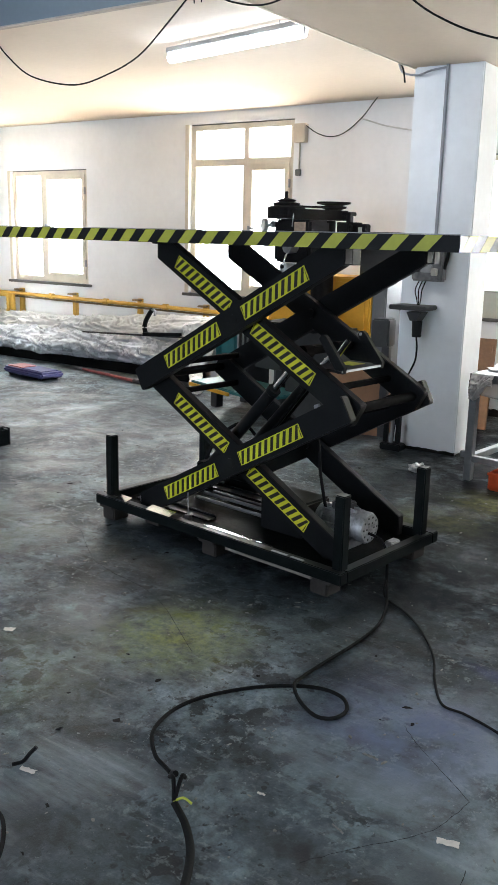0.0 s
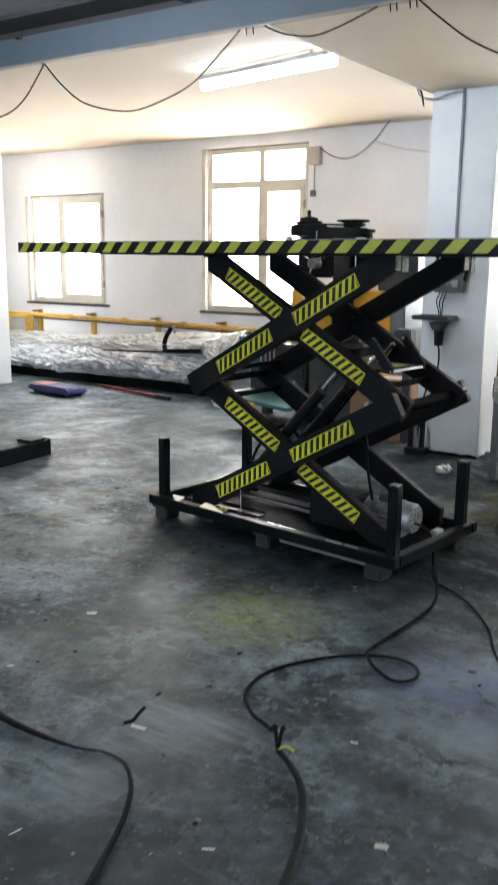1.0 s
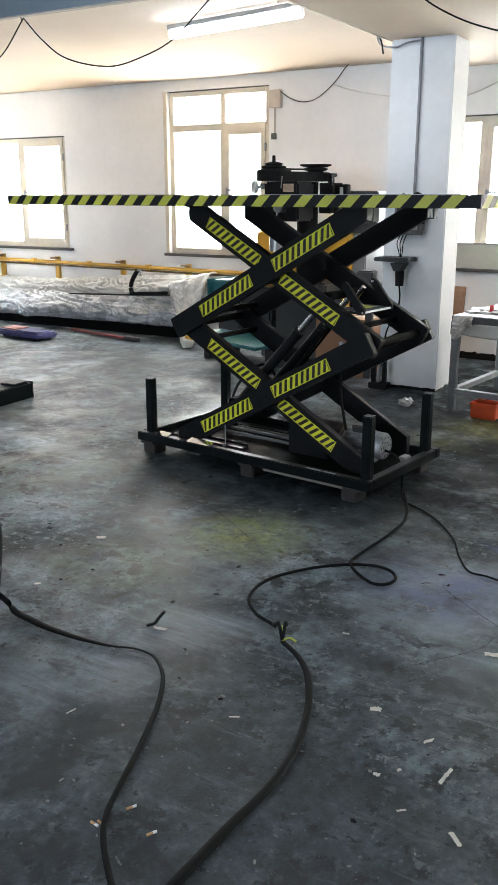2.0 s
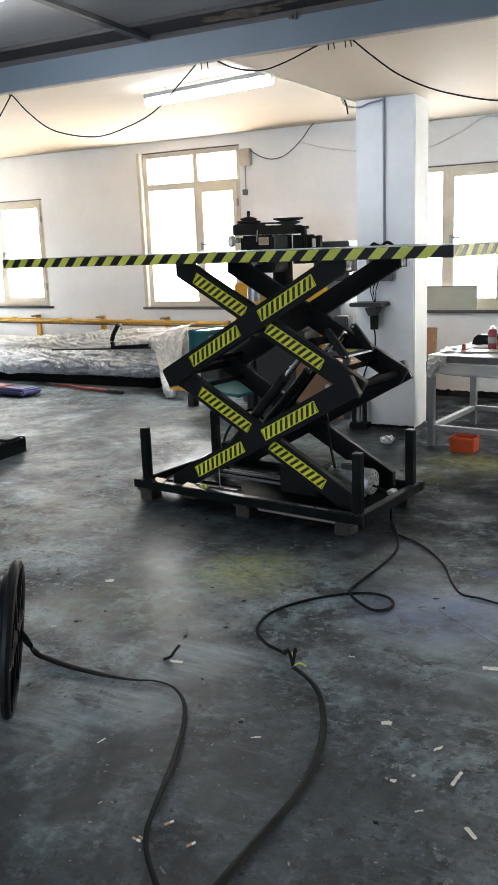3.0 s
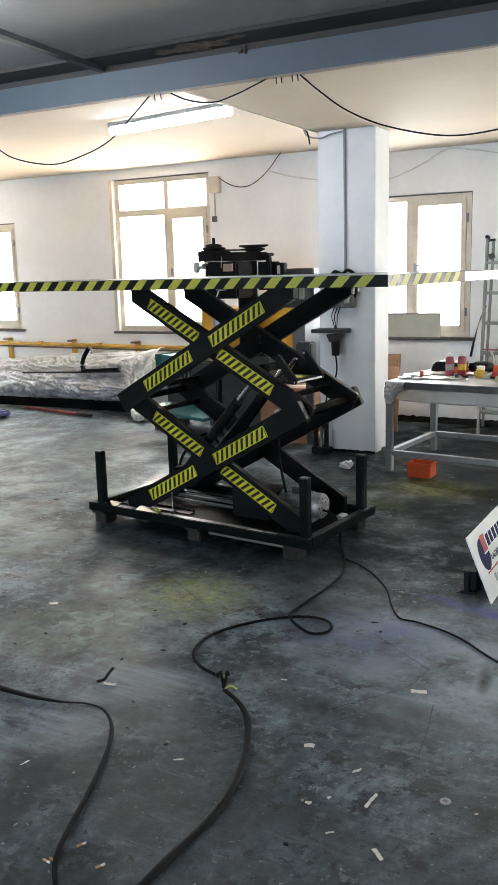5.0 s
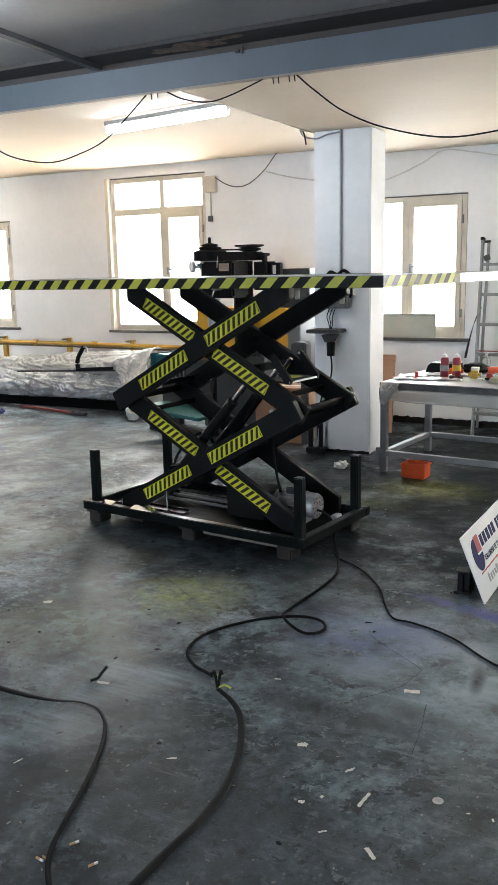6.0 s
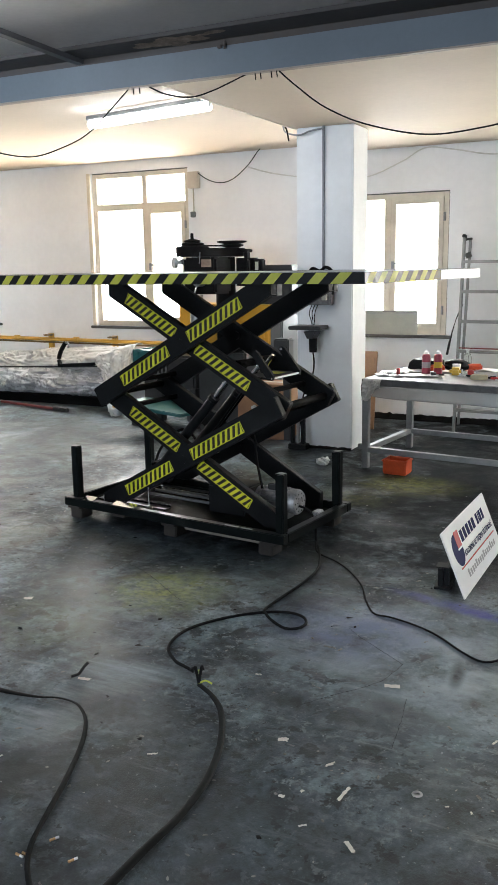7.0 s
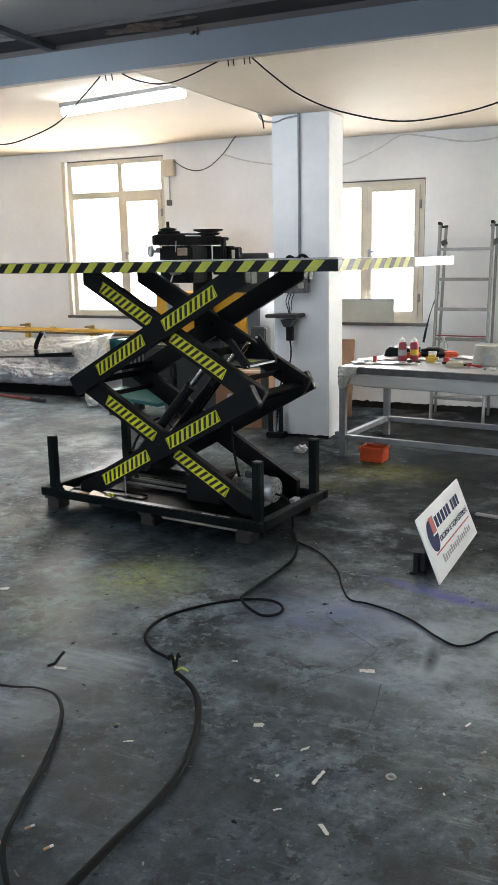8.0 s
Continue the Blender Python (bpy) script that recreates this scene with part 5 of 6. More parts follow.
part("cord", hose([(-2.0, PY0 - 0.10, 0.835), (-1.995, PY0 - 0.09, 0.75), (-2.01, PY0 - 0.07, 0.66), (-2.05, PY0 - 0.05, 0.58), (-2.12, PY0 - 0.04, 0.42), (-2.16, PY0 - 0.05, 0.012)], 0.007), M_RUBBER, shelf, "black cord", smooth=True)
jack = thing("bottle_jack", pose(-2.15, 5.56, 0), "black steel jack with a pale handle beside the column", "jack")
part("base", box(-0.06, 0.10, -0.05, 0.05, 0.0, 0.05), M_BLACK, jack, bevel=0.006)
for x in (-0.035, 0.06):
    part("side_bar", box(x - 0.015, x + 0.015, -0.02, 0.02, 0.05, 0.31), M_BLACK, jack, bevel=0.004)
part("screw", rod((0.012, 0, 0.05), (0.012, 0, 0.38), 0.014, seg=12), M_STEEL, jack, "pale steel screw", smooth=True)
part("top_bar", box(-0.055, 0.085, -0.025, 0.025, 0.30, 0.335), M_BLACK, jack, bevel=0.004)
hang = thing("loose_wires", pose(0, 0, 0), "loose dark wires where the column meets the ceiling", "wires")
part("wire", hose([(-1.95, PY0 - 0.02, CEIL_LOW - 0.02), (-2.05, PY0 - 0.04, CEIL_LOW - 0.035), (-2.14, PY0 - 0.05, CEIL_LOW - 0.06), (-2.26, PY0 - 0.03, CEIL_LOW - 0.03), (-2.30, PY0 - 0.02, CEIL_LOW + 0.04)], 0.007), M_CONDUIT, hang, smooth=True)
part("wire", hose([(-2.30, PY0 - 0.03, CEIL_LOW + 0.05), (-2.25, PY0 - 0.05, CEIL_LOW - 0.01), (-2.23, PY0 - 0.05, CEIL_LOW - 0.10)], 0.006), M_RUBBER, hang, smooth=True)

# ---- ladder ----
M_LADDER = mat("dull_ladder_aluminium", (0.30, 0.30, 0.295), 0.42, metal=0.5, var=0.3, scale=9, fine=70, bump=0.08)
ladder = thing("step_ladder", pose(0, 0, 0), "aluminium step ladder standing against the wall", "ladder")
LA, LB = Vector((-1.103, 6.79, 0)), Vector((-0.615, 6.75, 0))
TA, TB = Vector((-1.112, 7.02, 1.765)), Vector((-0.635, 6.99, 1.765))
for a, b in ((LA, TA), (LB, TB)):
    stile = part("stile", bar(a, b, 0.020, 0.060, up=(0, 1, 0)), M_LADDER, ladder, bevel=0.003)
    part("end_cap", bar(b - (b - a) * 0.004, b + (b - a) * 0.012, 0.030, 0.075, up=(0, 1, 0)), M_BLACK, stile, "black plastic cap", bevel=0.004)
for k in range(6):
    f = 0.118 + k * 0.1515
    part("tread", bar(LA.lerp(TA, f), LB.lerp(TB, f), 0.075, 0.026), M_LADDER, ladder, bevel=0.003)
part("red_stay", bar(LA.lerp(TA, 0.437), LB.lerp(TB, 0.437), 0.02, 0.010), M_FADED, ladder, "thin red stay")
for a, b in ((Vector((-1.155, 7.20, 0)), Vector((-1.070, 7.08, 1.755))), (Vector((-0.645, 7.17, 0)), Vector((-0.605, 7.05, 1.755)))):
    leg = part("rear_leg", bar(a, b, 0.022, 0.03, up=(0, 1, 0)), M_LADDER, ladder, bevel=0.002)
    part("hinge", bar(b + Vector((-0.055, -0.03, -0.012)), b + Vector((0.014, 0, -0.004)), 0.035, 0.022), M_DARKGREY, leg, "dark hinge", bevel=0.003)
    part("bracket", bar(b + Vector((-0.035, -0.025, -0.16)), b + Vector((0.010, 0, -0.14)), 0.02, 0.05), M_GREYMACH, leg, bevel=0.003)
for z in (0.4, 1.0):
    part("rear_brace", bar(Vector((-1.155 + 0.026 * z, 7.195 - z * 0.06, z)), Vector((-0.648, 7.165 - z * 0.06, z)), 0.018, 0.018), M_LADDER, ladder)
part("strap", hose([(-1.10, 6.98, 1.16), (-1.16, 6.99, 1.02), (-1.20, 6.97, 0.85), (-1.22, 6.93, 0.70)], 0.014, flat=0.25), M_BLACK, ladder, "black webbing strap", smooth=True)

# ---- workbench ----
BENCH = pose(-1.384, 5.127, 0, 0, 0, -6.5)
bench = thing("workbench", BENCH, "grey square-tube steel workbench with a worn sheet top", "workbench")
BL, BD, BH = 2.2, 0.86, 0.695
for x in (0.0, BL - 0.05):
    for y in (0.0, BD):
        part("leg", box(x - 0.025, x + 0.025, y - 0.025, y + 0.025, 0, BH - 0.05), M_TUBEST, bench, bevel=0.004)
part("front_rail", box(0.025, BL - 0.075, -0.022, 0.022, 0.125, 0.165), M_TUBEST, bench, bevel=0.003)
part("rear_rail", box(0.025, BL - 0.075, BD - 0.022, BD + 0.022, 0.125, 0.165), M_TUBEST, bench, bevel=0.003)
for x in (0.0, BL - 0.05):
    part("side_rail", box(x - 0.022, x + 0.022, 0.025, BD - 0.025, 0.125, 0.165), M_TUBEST, bench, bevel=0.003)
part("rail_stub", box(-0.10, -0.025, 0.06, 0.10, 0.125, 0.165), M_TUBEST, bench, bevel=0.003)
part("front_edge", box(-0.024, BL - 0.03, -0.0385, -0.0355, BH - 0.050, BH - 0.004), M_EDGE, bench, "dark worn front edge", bevel=0.003)
film = bmesh.new()
rows = []
for i in range(61):
    u = i / 60
    x = -0.015 + 1.75 * u
    low = 0.070 + 0.025 * min(1.0, 6 * u) + 0.012 * noise.noise(Vector((u * 6, 0, 3)))
    rows.append([film.verts.new((x, -0.037 - 0.010 * k / 5 * (1 + noise.noise(Vector((u * 12, k * 0.3, 1)))), BH - 0.050 - low * k / 5)) for k in range(6)])
for r0, r1 in zip(rows, rows[1:]):
    for k in range(5):
        film.faces.new((r0[k], r1[k], r1[k + 1], r0[k + 1]))
apron = part("plastic_skirt", film, M_HAZE, bench, "hazy plastic sheet hanging below the top", smooth=True)
apron.modifiers.new("thickness", "SOLIDIFY").thickness = 0.0015
part("side_apron", box(-0.02, 0.02, 0.021, BD, BH - 0.11, BH - 0.04), M_GREYPAINT, bench, bevel=0.003)
part("tabletop", box(-0.022, BL, -0.035, BD + 0.03, BH - 0.038, BH), M_TOP, bench, "stained grey sheet top", bevel=0.004)
bag = bmesh.new()
nx, nz = 32, 24
grid = []
for i in range(nx):
    col = []
    for k in range(nz):
        u, w = i / (nx - 1), k / (nz - 1)
        drop = 0.16 * (1 - 0.5 * u) + 0.03 * math.sin(6 * u)
        ruck = abs(noise.noise(Vector((u * 6 + w * 3, w * 5, 1)))) + 0.5 * abs(noise.noise(Vector((u * 13, w * 9 - u * 5, 4))))
        col.append(bag.verts.new((-0.01 + 0.15 * u, -0.042 - 0.024 * math.sin(w * 2.6) + 0.03 * (ruck - 0.4) * min(1.0, 3 * w), BH + 0.003 - w * drop)))
    grid.append(col)
for i in range(nx - 1):
    for k in range(nz - 1):
        bag.faces.new((grid[i][k], grid[i + 1][k], grid[i + 1][k + 1], grid[i][k + 1]))
sheet = part("plastic_sheet", bag, M_FOILW, bench, "crumpled clear plastic hanging over the corner", smooth=True)
sheet.modifiers.new("thickness", "SOLIDIFY").thickness = 0.002
part("tape_lump", box(-0.030, 0.012, -0.046, 0.006, BH - 0.145, BH - 0.036), M_CABINET, bench, "grimy wrapped corner", bevel=0.012)

TOPZ = BH + 0.0005


def spray_can(x, y, band):
    c = thing("spray_can", pose(x, y, TOPZ), "red spray paint can with a white cap standing on the bench", "spray can", "spray cans on the bench")
    part("can", lathe([(0.030, 0), (0.0325, 0.004), (0.0325, 0.135), (0.028, 0.150), (0.018, 0.156)], 22), M_CANRED, c, smooth=True)
    part("label_band", lathe([(0.0328, 0.05), (0.0328, 0.095)], 22), band, c, "printed band")
    part("cap", lathe([(0.018, 0.156), (0.018, 0.172), (0.010, 0.178), (0.004, 0.186)], 16), M_WHITE, c, "white spray cap", smooth=True)
    return c


spray_can(-1.03, 5.50, M_GREYPAINT)
spray_can(-0.945, 5.53, M_YELLAB)
case = thing("tool_case", pose(-1.10, 5.80, TOPZ, 0, 0, -10), "closed black plastic tool case on the bench", "case")
part("shell", prism([(-0.14, 0.0), (0.11, 0.0), (0.11, 0.078), (-0.09, 0.085), (-0.12, 0.06)], -0.08, 0.08), M_BLACK, case, bevel=0.012)
part("latch", box(-0.02, 0.02, -0.088, -0.079, 0.035, 0.06), M_DARKGREY, case, bevel=0.002)
sack = thing("black_bag", pose(-0.87, 5.86, TOPZ), "slack black bag lying on the bench", "bag")
part("body", lathe([(0.08, 0.0), (0.11, 0.015), (0.112, 0.035), (0.085, 0.06), (0.05, 0.078), (0.02, 0.08)], 22), M_BLACK, sack, smooth=True)
part("handle", hose([(-0.08, -0.06, 0.06), (-0.02, -0.10, 0.07), (0.06, -0.07, 0.06)], 0.012, n=6), M_RUBBERG, sack, "grey handle", smooth=True)
for x, y, s, lab in ((-1.0, 5.72, 0.06, "orange plastic part lying on the bench"), (-0.76, 5.86, 0.085, "orange plastic case lying on the bench")):
    o = thing("orange_case", pose(x, y, TOPZ, 0, 0, 12), lab, "case")
    part("shell", box(-s, s, -0.04, 0.04, 0, 0.05), M_ORANGE, o, bevel=0.012)
    part("lid_line", box(-s * 1.01, s * 1.01, -0.0408, 0.0408, 0.028, 0.031), M_RED, o)
bottle = thing("clear_bottle", pose(-0.795, 5.87, TOPZ), "clear empty plastic bottle standing on the bench", "bottle")
part("flask", lathe([(0.028, 0), (0.033, 0.01), (0.033, 0.10), (0.024, 0.125), (0.013, 0.14), (0.013, 0.155)], 18), M_FILM, bottle, smooth=True)
part("cap", lathe([(0.015, 0.155), (0.015, 0.168), (0.004, 0.169)], 14), M_WHITE, bottle, "white cap", smooth=True)
tape = thing("tape_measure", pose(-0.80, 5.50, TOPZ), "yellow tape measure lying on the bench", "tape measure")
part("case", box(-0.045, 0.045, -0.03, 0.03, 0, 0.06), M_YELLAB, tape, bevel=0.018)
part("clip", box(0.046, 0.052, -0.012, 0.012, 0.01, 0.045), M_STEEL, tape)
carton = thing("paper_cup", pose(-0.81, 5.57, TOPZ), "white paper cup standing on the bench", "cup")
part("cup", lathe([(0.024, 0), (0.032, 0.075), (0.033, 0.078), (0.030, 0.077)], 18), M_WHITE, carton, smooth=True)
# small red cap, shaped like a little pot
red = thing("red_cap", pose(-0.69, 5.52, TOPZ), "small red plastic cap on the bench", "pot")
part("pot", lathe([(0.024, 0), (0.025, 0.03), (0.020, 0.042), (0.006, 0.044)], 16), M_RED, red, smooth=True)
small = thing("small_jar", pose(-1.215, 5.38, TOPZ), "small dark red jar on the bench", "jar")
part("jar", lathe([(0.014, 0), (0.015, 0.045), (0.012, 0.052), (0.004, 0.053)], 14), M_RED, small, smooth=True)
nozzle = thing("small_jar", pose(-0.94, 5.38, TOPZ), "small dark jar on the bench", "jar")
part("jar", lathe([(0.020, 0), (0.022, 0.025), (0.018, 0.032), (0.004, 0.033)], 14), M_DARKGREY, nozzle, smooth=True)
tub = thing("plastic_tub", pose(-0.365, 5.52, TOPZ), "dirty pale plastic tub on the bench", "tub")
part("tub", lathe([(0.125, 0), (0.128, 0.004), (0.112, 0.135), (0.114, 0.145), (0.108, 0.145), (0.02, 0.140)], 28), M_TUB, tub, smooth=True)
part("stain", box(-0.03, 0.04, -0.129, -0.122, 0.03, 0.085), M_GREYPAINT, tub, m=pose(0, 0, 0))
bevelled = thing("yellow_block", pose(-0.58, 5.30, TOPZ, 0, 0, 5), "pale yellow sanding block on the bench", "block")
part("block", box(-0.06, 0.06, -0.035, 0.035, 0, 0.035), M_CREAMY, bevelled, bevel=0.005)
for i, (x, y, w, d, a, mt, lab) in enumerate(((-1.28, 5.50, 0.11, 0.08, 10, "M_PAPERW", "white paper sheet lying on the bench"), (-1.16, 5.62, 0.10, 0.07, -20, "M_PAPERW", "white paper sheet lying on the bench"), (-1.05, 5.36, 0.15, 0.09, 14, "M_FOIL", "sheet of shiny foil lying on the bench"), (-0.60, 5.85, 0.10, 0.08, -30, "M_PAPERW", "white paper sheet lying on the bench"), (-1.32, 5.30, 0.05, 0.06, 30, "M_PAPERW", "crumpled paper scrap on the bench"), (-0.93, 5.62, 0.09, 0.06, 25, "M_PAPERW", "white paper sheet lying on the bench"), (-0.72, 5.66, 0.06, 0.05, -15, "M_FOIL", "piece of shiny foil lying on the bench"), (-1.20, 5.30, 0.06, 0.04, -8, "M_PAPERW", "crumpled paper scrap on the bench"))):
    s = thing("paper_sheet", pose(x, y, TOPZ, 0, 0, a), lab, "paper")
    bm = bmesh.new()
    bmesh.ops.create_grid(bm, x_segments=8, y_segments=6, size=0.5)
    for v in bm.verts:
        v.co = Vector((v.co.x * 2 * w, v.co.y * 2 * d, 0.004 + 0.010 * (0.5 + noise.noise(Vector((v.co.x * 3 + i, v.co.y * 3, i))))))
    ob = part("sheet", bm, {"M_PAPERW": M_WHITE, "M_FOIL": M_FOIL}[mt], s, smooth=True)
    ob.modifiers.new("thickness", "SOLIDIFY").thickness = 0.0015
brush = thing("paint_brush", pose(0, 0, 0), "dark paint brush with a red handle on the bench", "brush")
part("shaft", bar((-0.70, 5.42, TOPZ + 0.012), (-0.50, 5.33, TOPZ + 0.012), 0.014, 0.014), M_BLACK, brush, bevel=0.003)
part("handle", bar((-0.50, 5.33, TOPZ + 0.012), (-0.38, 5.28, TOPZ + 0.012), 0.022, 0.018), M_RED, brush, "red handle", bevel=0.005)
for i in range(22):
    x, y = -1.22 + 0.045 * i + random.uniform(-0.03, 0.03), 5.34 + random.uniform(-0.03, 0.26) - 0.007 * i
    s = thing("metal_scrap", pose(x, y, TOPZ, 0, 0, random.uniform(0, 180)), "small metal offcut lying on the bench", "scrap", "offcuts on the bench")
    part("piece", box(-0.012 - 0.01 * (i % 3), 0.02, -0.007, 0.007, 0, 0.008), (M_STEEL, M_DARKGREY, M_WHITE)[i % 3], s, bevel=0.002)

obox = thing("orange_crate", pose(-1.105, 5.035, 0, 0, 0, -4), "orange plastic parts box on the floor under the bench", "box")
ob = bmesh.new()
box(-0.085, 0.085, -0.06, 0.06, 0.0, 0.008, ob)
for a in ((-0.09, -0.083, -0.066, 0.066), (0.083, 0.09, -0.066, 0.066), (-0.083, 0.083, -0.066, -0.059), (-0.083, 0.083, 0.059, 0.066)):
    box(*a, 0.008, 0.115, ob)
part("tub", ob, M_ORANGE, obox, bevel=0.003)
rim = bmesh.new()
for a in ((-0.097, -0.0905, -0.073, 0.073), (0.0905, 0.097, -0.073, 0.073), (-0.0905, 0.0905, -0.073, -0.0665), (-0.0905, 0.0905, 0.0665, 0.073)):
    box(*a, 0.096, 0.110, rim)
part("rim", rim, M_ORANGE, obox, bevel=0.002)
part("fill", box(-0.083, 0.083, -0.059, 0.059, 0.07, 0.085), M_RED, obox, "dark red contents", bevel=0.004)

# ---- sign leaning on a stand ----
SB, SE = Vector((-0.078, 2.740, 0.004)), Vector((-0.078, 3.595, 0.004))
lean = Vector((-0.122, 0.008, 0.300)).normalized()
along = (SE - SB).normalized()
nrm = along.cross(lean).normalized()
SW, SH = (SE - SB).length, 0.325
SX = SW / 0.913
SIGN = Matrix((along, lean, nrm)).transposed().to_4x4()
SIGN.translation = SB
sign = thing("sign_board", SIGN, "white sign board with navy print leaning on a stand", "sign")
part("panel", box(0, SW, 0, SH, -0.008, 0), M_WHITE, sign, bevel=0.002)


def ink(name, x0, x1, y0, y1, material, label=""):
    return part(name, box(x0 * SX, x1 * SX, y0, y1, 0.0003, 0.0014), material, sign, label)


disc = rod((0.15, 0.20, 0.0003), (0.15, 0.20, 0.0014), 0.078, seg=36)
part("emblem", disc, M_NAVY, sign, "navy round emblem")
wedge_red = prism([(0.155, 0.0015), (0.155, 0.0025), (0.225, 0.0025), (0.225, 0.0015)], 0.205, 0.285)
part("emblem_wedge", wedge_red, M_RED, sign, "red emblem wedge")
part("emblem_gap", box(0.15, 0.235, 0.196, 0.204, 0.0015, 0.003), M_WHITE, sign)
x = 0.265
for w in (0.066, 0.066, 0.070, 0.058, 0.066, 0.030, 0.050, 0.024, 0.050, 0.054):
    if w != 0.030:
        ink("print_bar", x, x + w * 0.72, 0.212, 0.268, M_NAVY, "navy print")
    x += w
for k in range(15):
    ink("print_bar", 0.19 + k * 0.042, 0.19 + k * 0.042 + 0.026, 0.052 if k in (0, 1, 2, 7) else 0.056, 0.082 if k % 4 else 0.092, M_GREYPAINT, "grey print")
ink("print_rule", 0.11, 0.86, 0.112, 0.119, M_RED, "red rule")
txt = bpy.data.curves.new("lettering", "FONT")
txt.body = "KALDIRMA VE TAŞIMA SİSTEMLERİ"
txt.size, txt.extrude = 0.050, 0.0006
tmp = new("lettering_curve", txt)
bpy.context.view_layer.update()
me = bpy.data.meshes.new_from_object(tmp.evaluated_get(bpy.context.evaluated_depsgraph_get()))
bpy.data.objects.remove(tmp)
wide = max(v.co.x for v in me.vertices)
me.materials.clear()
me.materials.append(M_NAVY)
let = new("lettering", me)
let.parent = sign
let.matrix_basis = Matrix.Translation((0.245 * SX, 0.145, 0.0012)) @ Matrix.Diagonal((0.62 * SX / wide, 0.78, 1, 1))
let["label"] = "navy lettering"
stand = thing("steel_stand", pose(-0.222, 2.852, 0, 0, 0, 4), "dark steel stand behind the sign board", "stand")
part("upright", box(-0.012, 0.012, -0.022, 0.03, 0.012, 0.108), M_BLACK, stand, bevel=0.003)
part("top_plate", box(-0.024, 0.040, -0.024, 0.05, 0.108, 0.113), M_BLACK, stand, "grey top plate", bevel=0.002)
part("back_web", box(0.014, 0.040, 0.0, 0.45, 0.012, 0.105), M_BLACK, stand, "black web plate", bevel=0.003)
part("foot", box(-0.03, 0.05, -0.028, 0.40, 0, 0.012), M_BLACK, stand, bevel=0.003)
fbar = thing("flat_bar", pose(0, 0, 0), "pale steel flat bar on the floor behind the sign", "steel bar")
part("bar", bar((-0.14, 3.925, 0.008), (0.9, 3.70, 0.008), 0.035, 0.012), M_ALU, fbar, bevel=0.002)

# ---- on the floor to the west ----
case2 = thing("mechanic_creeper", pose(-6.49, 6.00, 0, 0, 0, -8), "purple-blue padded creeper board with a red pad on the floor", "creeper board")
part("board", box(-0.36, 0.36, -0.14, 0.14, 0.025, 0.085), M_PURPLE, case2, bevel=0.02)
part("red_pad", box(-0.33, -0.08, -0.10, 0.10, 0.084, 0.096), M_FADED, case2, "faded red pad", bevel=0.008)
part("blue_pad", box(-0.05, 0.30, -0.11, 0.11, 0.084, 0.094), M_PURPLE, case2, bevel=0.006)
for x in (-0.28, 0.28):
    for y in (-0.09, 0.09):
        part("caster", rod((x, y - 0.012, 0.02), (x, y + 0.012, 0.02), 0.02, seg=14), M_BLACK, case2, smooth=True)
rbar = thing("red_lever", pose(0, 0, 0), "red painted steel lever with a dark socket end on the floor", "lever")
part("shaft", bar((-6.40, 6.63, 0.02), (-5.45, 6.42, 0.02), 0.036, 0.024), M_FADED, rbar, bevel=0.005)
part("tip", bar((-6.55, 6.66, 0.02), (-6.40, 6.63, 0.02), 0.025, 0.02), M_STEEL, rbar, "bare steel tip", bevel=0.003)
part("socket", bar((-5.45, 6.42, 0.024), (-5.22, 6.36, 0.024), 0.055, 0.04), M_DARKGREY, rbar, "dark socket end", bevel=0.008)
tube = thing("steel_tube", pose(-4.37, 3.86, 0, 0, 0, 184), "black painted rectangular steel tube lying on the floor", "steel tube")
part("tube", box(-0.065, 0.065, 0.0, 1.9, 0.0, 0.12), M_BASE, tube, bevel=0.006)
part("end_plate", box(-0.068, 0.068, -0.008, -0.0005, 0.0, 0.125), M_BLACK, tube, bevel=0.002)
part("flange", box(-0.068, 0.068, 0.05, 0.20, 0.1205, 0.14), M_BLACK, tube, bevel=0.004)
lump = thing("small_block", pose(-7.42, 5.9, 0), "small dark block on the floor by the column", "block")
part("block", box(-0.06, 0.06, -0.04, 0.04, 0, 0.05), M_BLACK, lump, bevel=0.01)

# ---- cable reel and cables ----
REEL = pose(-1.585, 0.80, 0.270, 0, 7, 38)
reel = thing("cable_reel", REEL, "black steel cable reel standing on the floor", "cable reel")


def ring(r0, r1, x0, x1, seg=40):
    return lathe([(r0, x0), (r1, x0), (r1, x1), (r0, x1), (r0, x0)], seg, m=Matrix.Rotation(radians(90), 4, "Y"))


def hoop(r, thick, x, parent, name):
    bm = bmesh.new()
    n, k = 44, 8
    vs = [[bm.verts.new((x + thick * math.sin(2 * math.pi * j / k), (r + thick * math.cos(2 * math.pi * j / k)) * math.cos(2 * math.pi * i / n), (r + thick * math.cos(2 * math.pi * j / k)) * math.sin(2 * math.pi * i / n))) for j in range(k)] for i in range(n)]
    for i in range(n):
        for j in range(k):
            bm.faces.new((vs[i][j], vs[(i + 1) % n][j], vs[(i + 1) % n][(j + 1) % k], vs[i][(j + 1) % k]))
    return part(name, bm, M_BLACK, parent, smooth=True)


for x in (-0.07, 0.07):
    f = hoop(0.250, 0.018, x, reel, "flange")
    for k in range(6):
        a = math.pi * k / 3
        part("spoke", bar((x, 0.05 * math.cos(a), 0.05 * math.sin(a)), (x, 0.245 * math.cos(a), 0.245 * math.sin(a)), 0.034, 0.014), M_BLACK, f)
part("hub", rod((-0.08, 0, 0), (0.08, 0, 0), 0.10, seg=24), M_BLACK, reel, smooth=True)
for i, x in enumerate((-0.046, -0.015, 0.016, 0.047)):
    hoop(0.185 + 0.012 * (i % 2), 0.022, x, reel, "wound_cable")

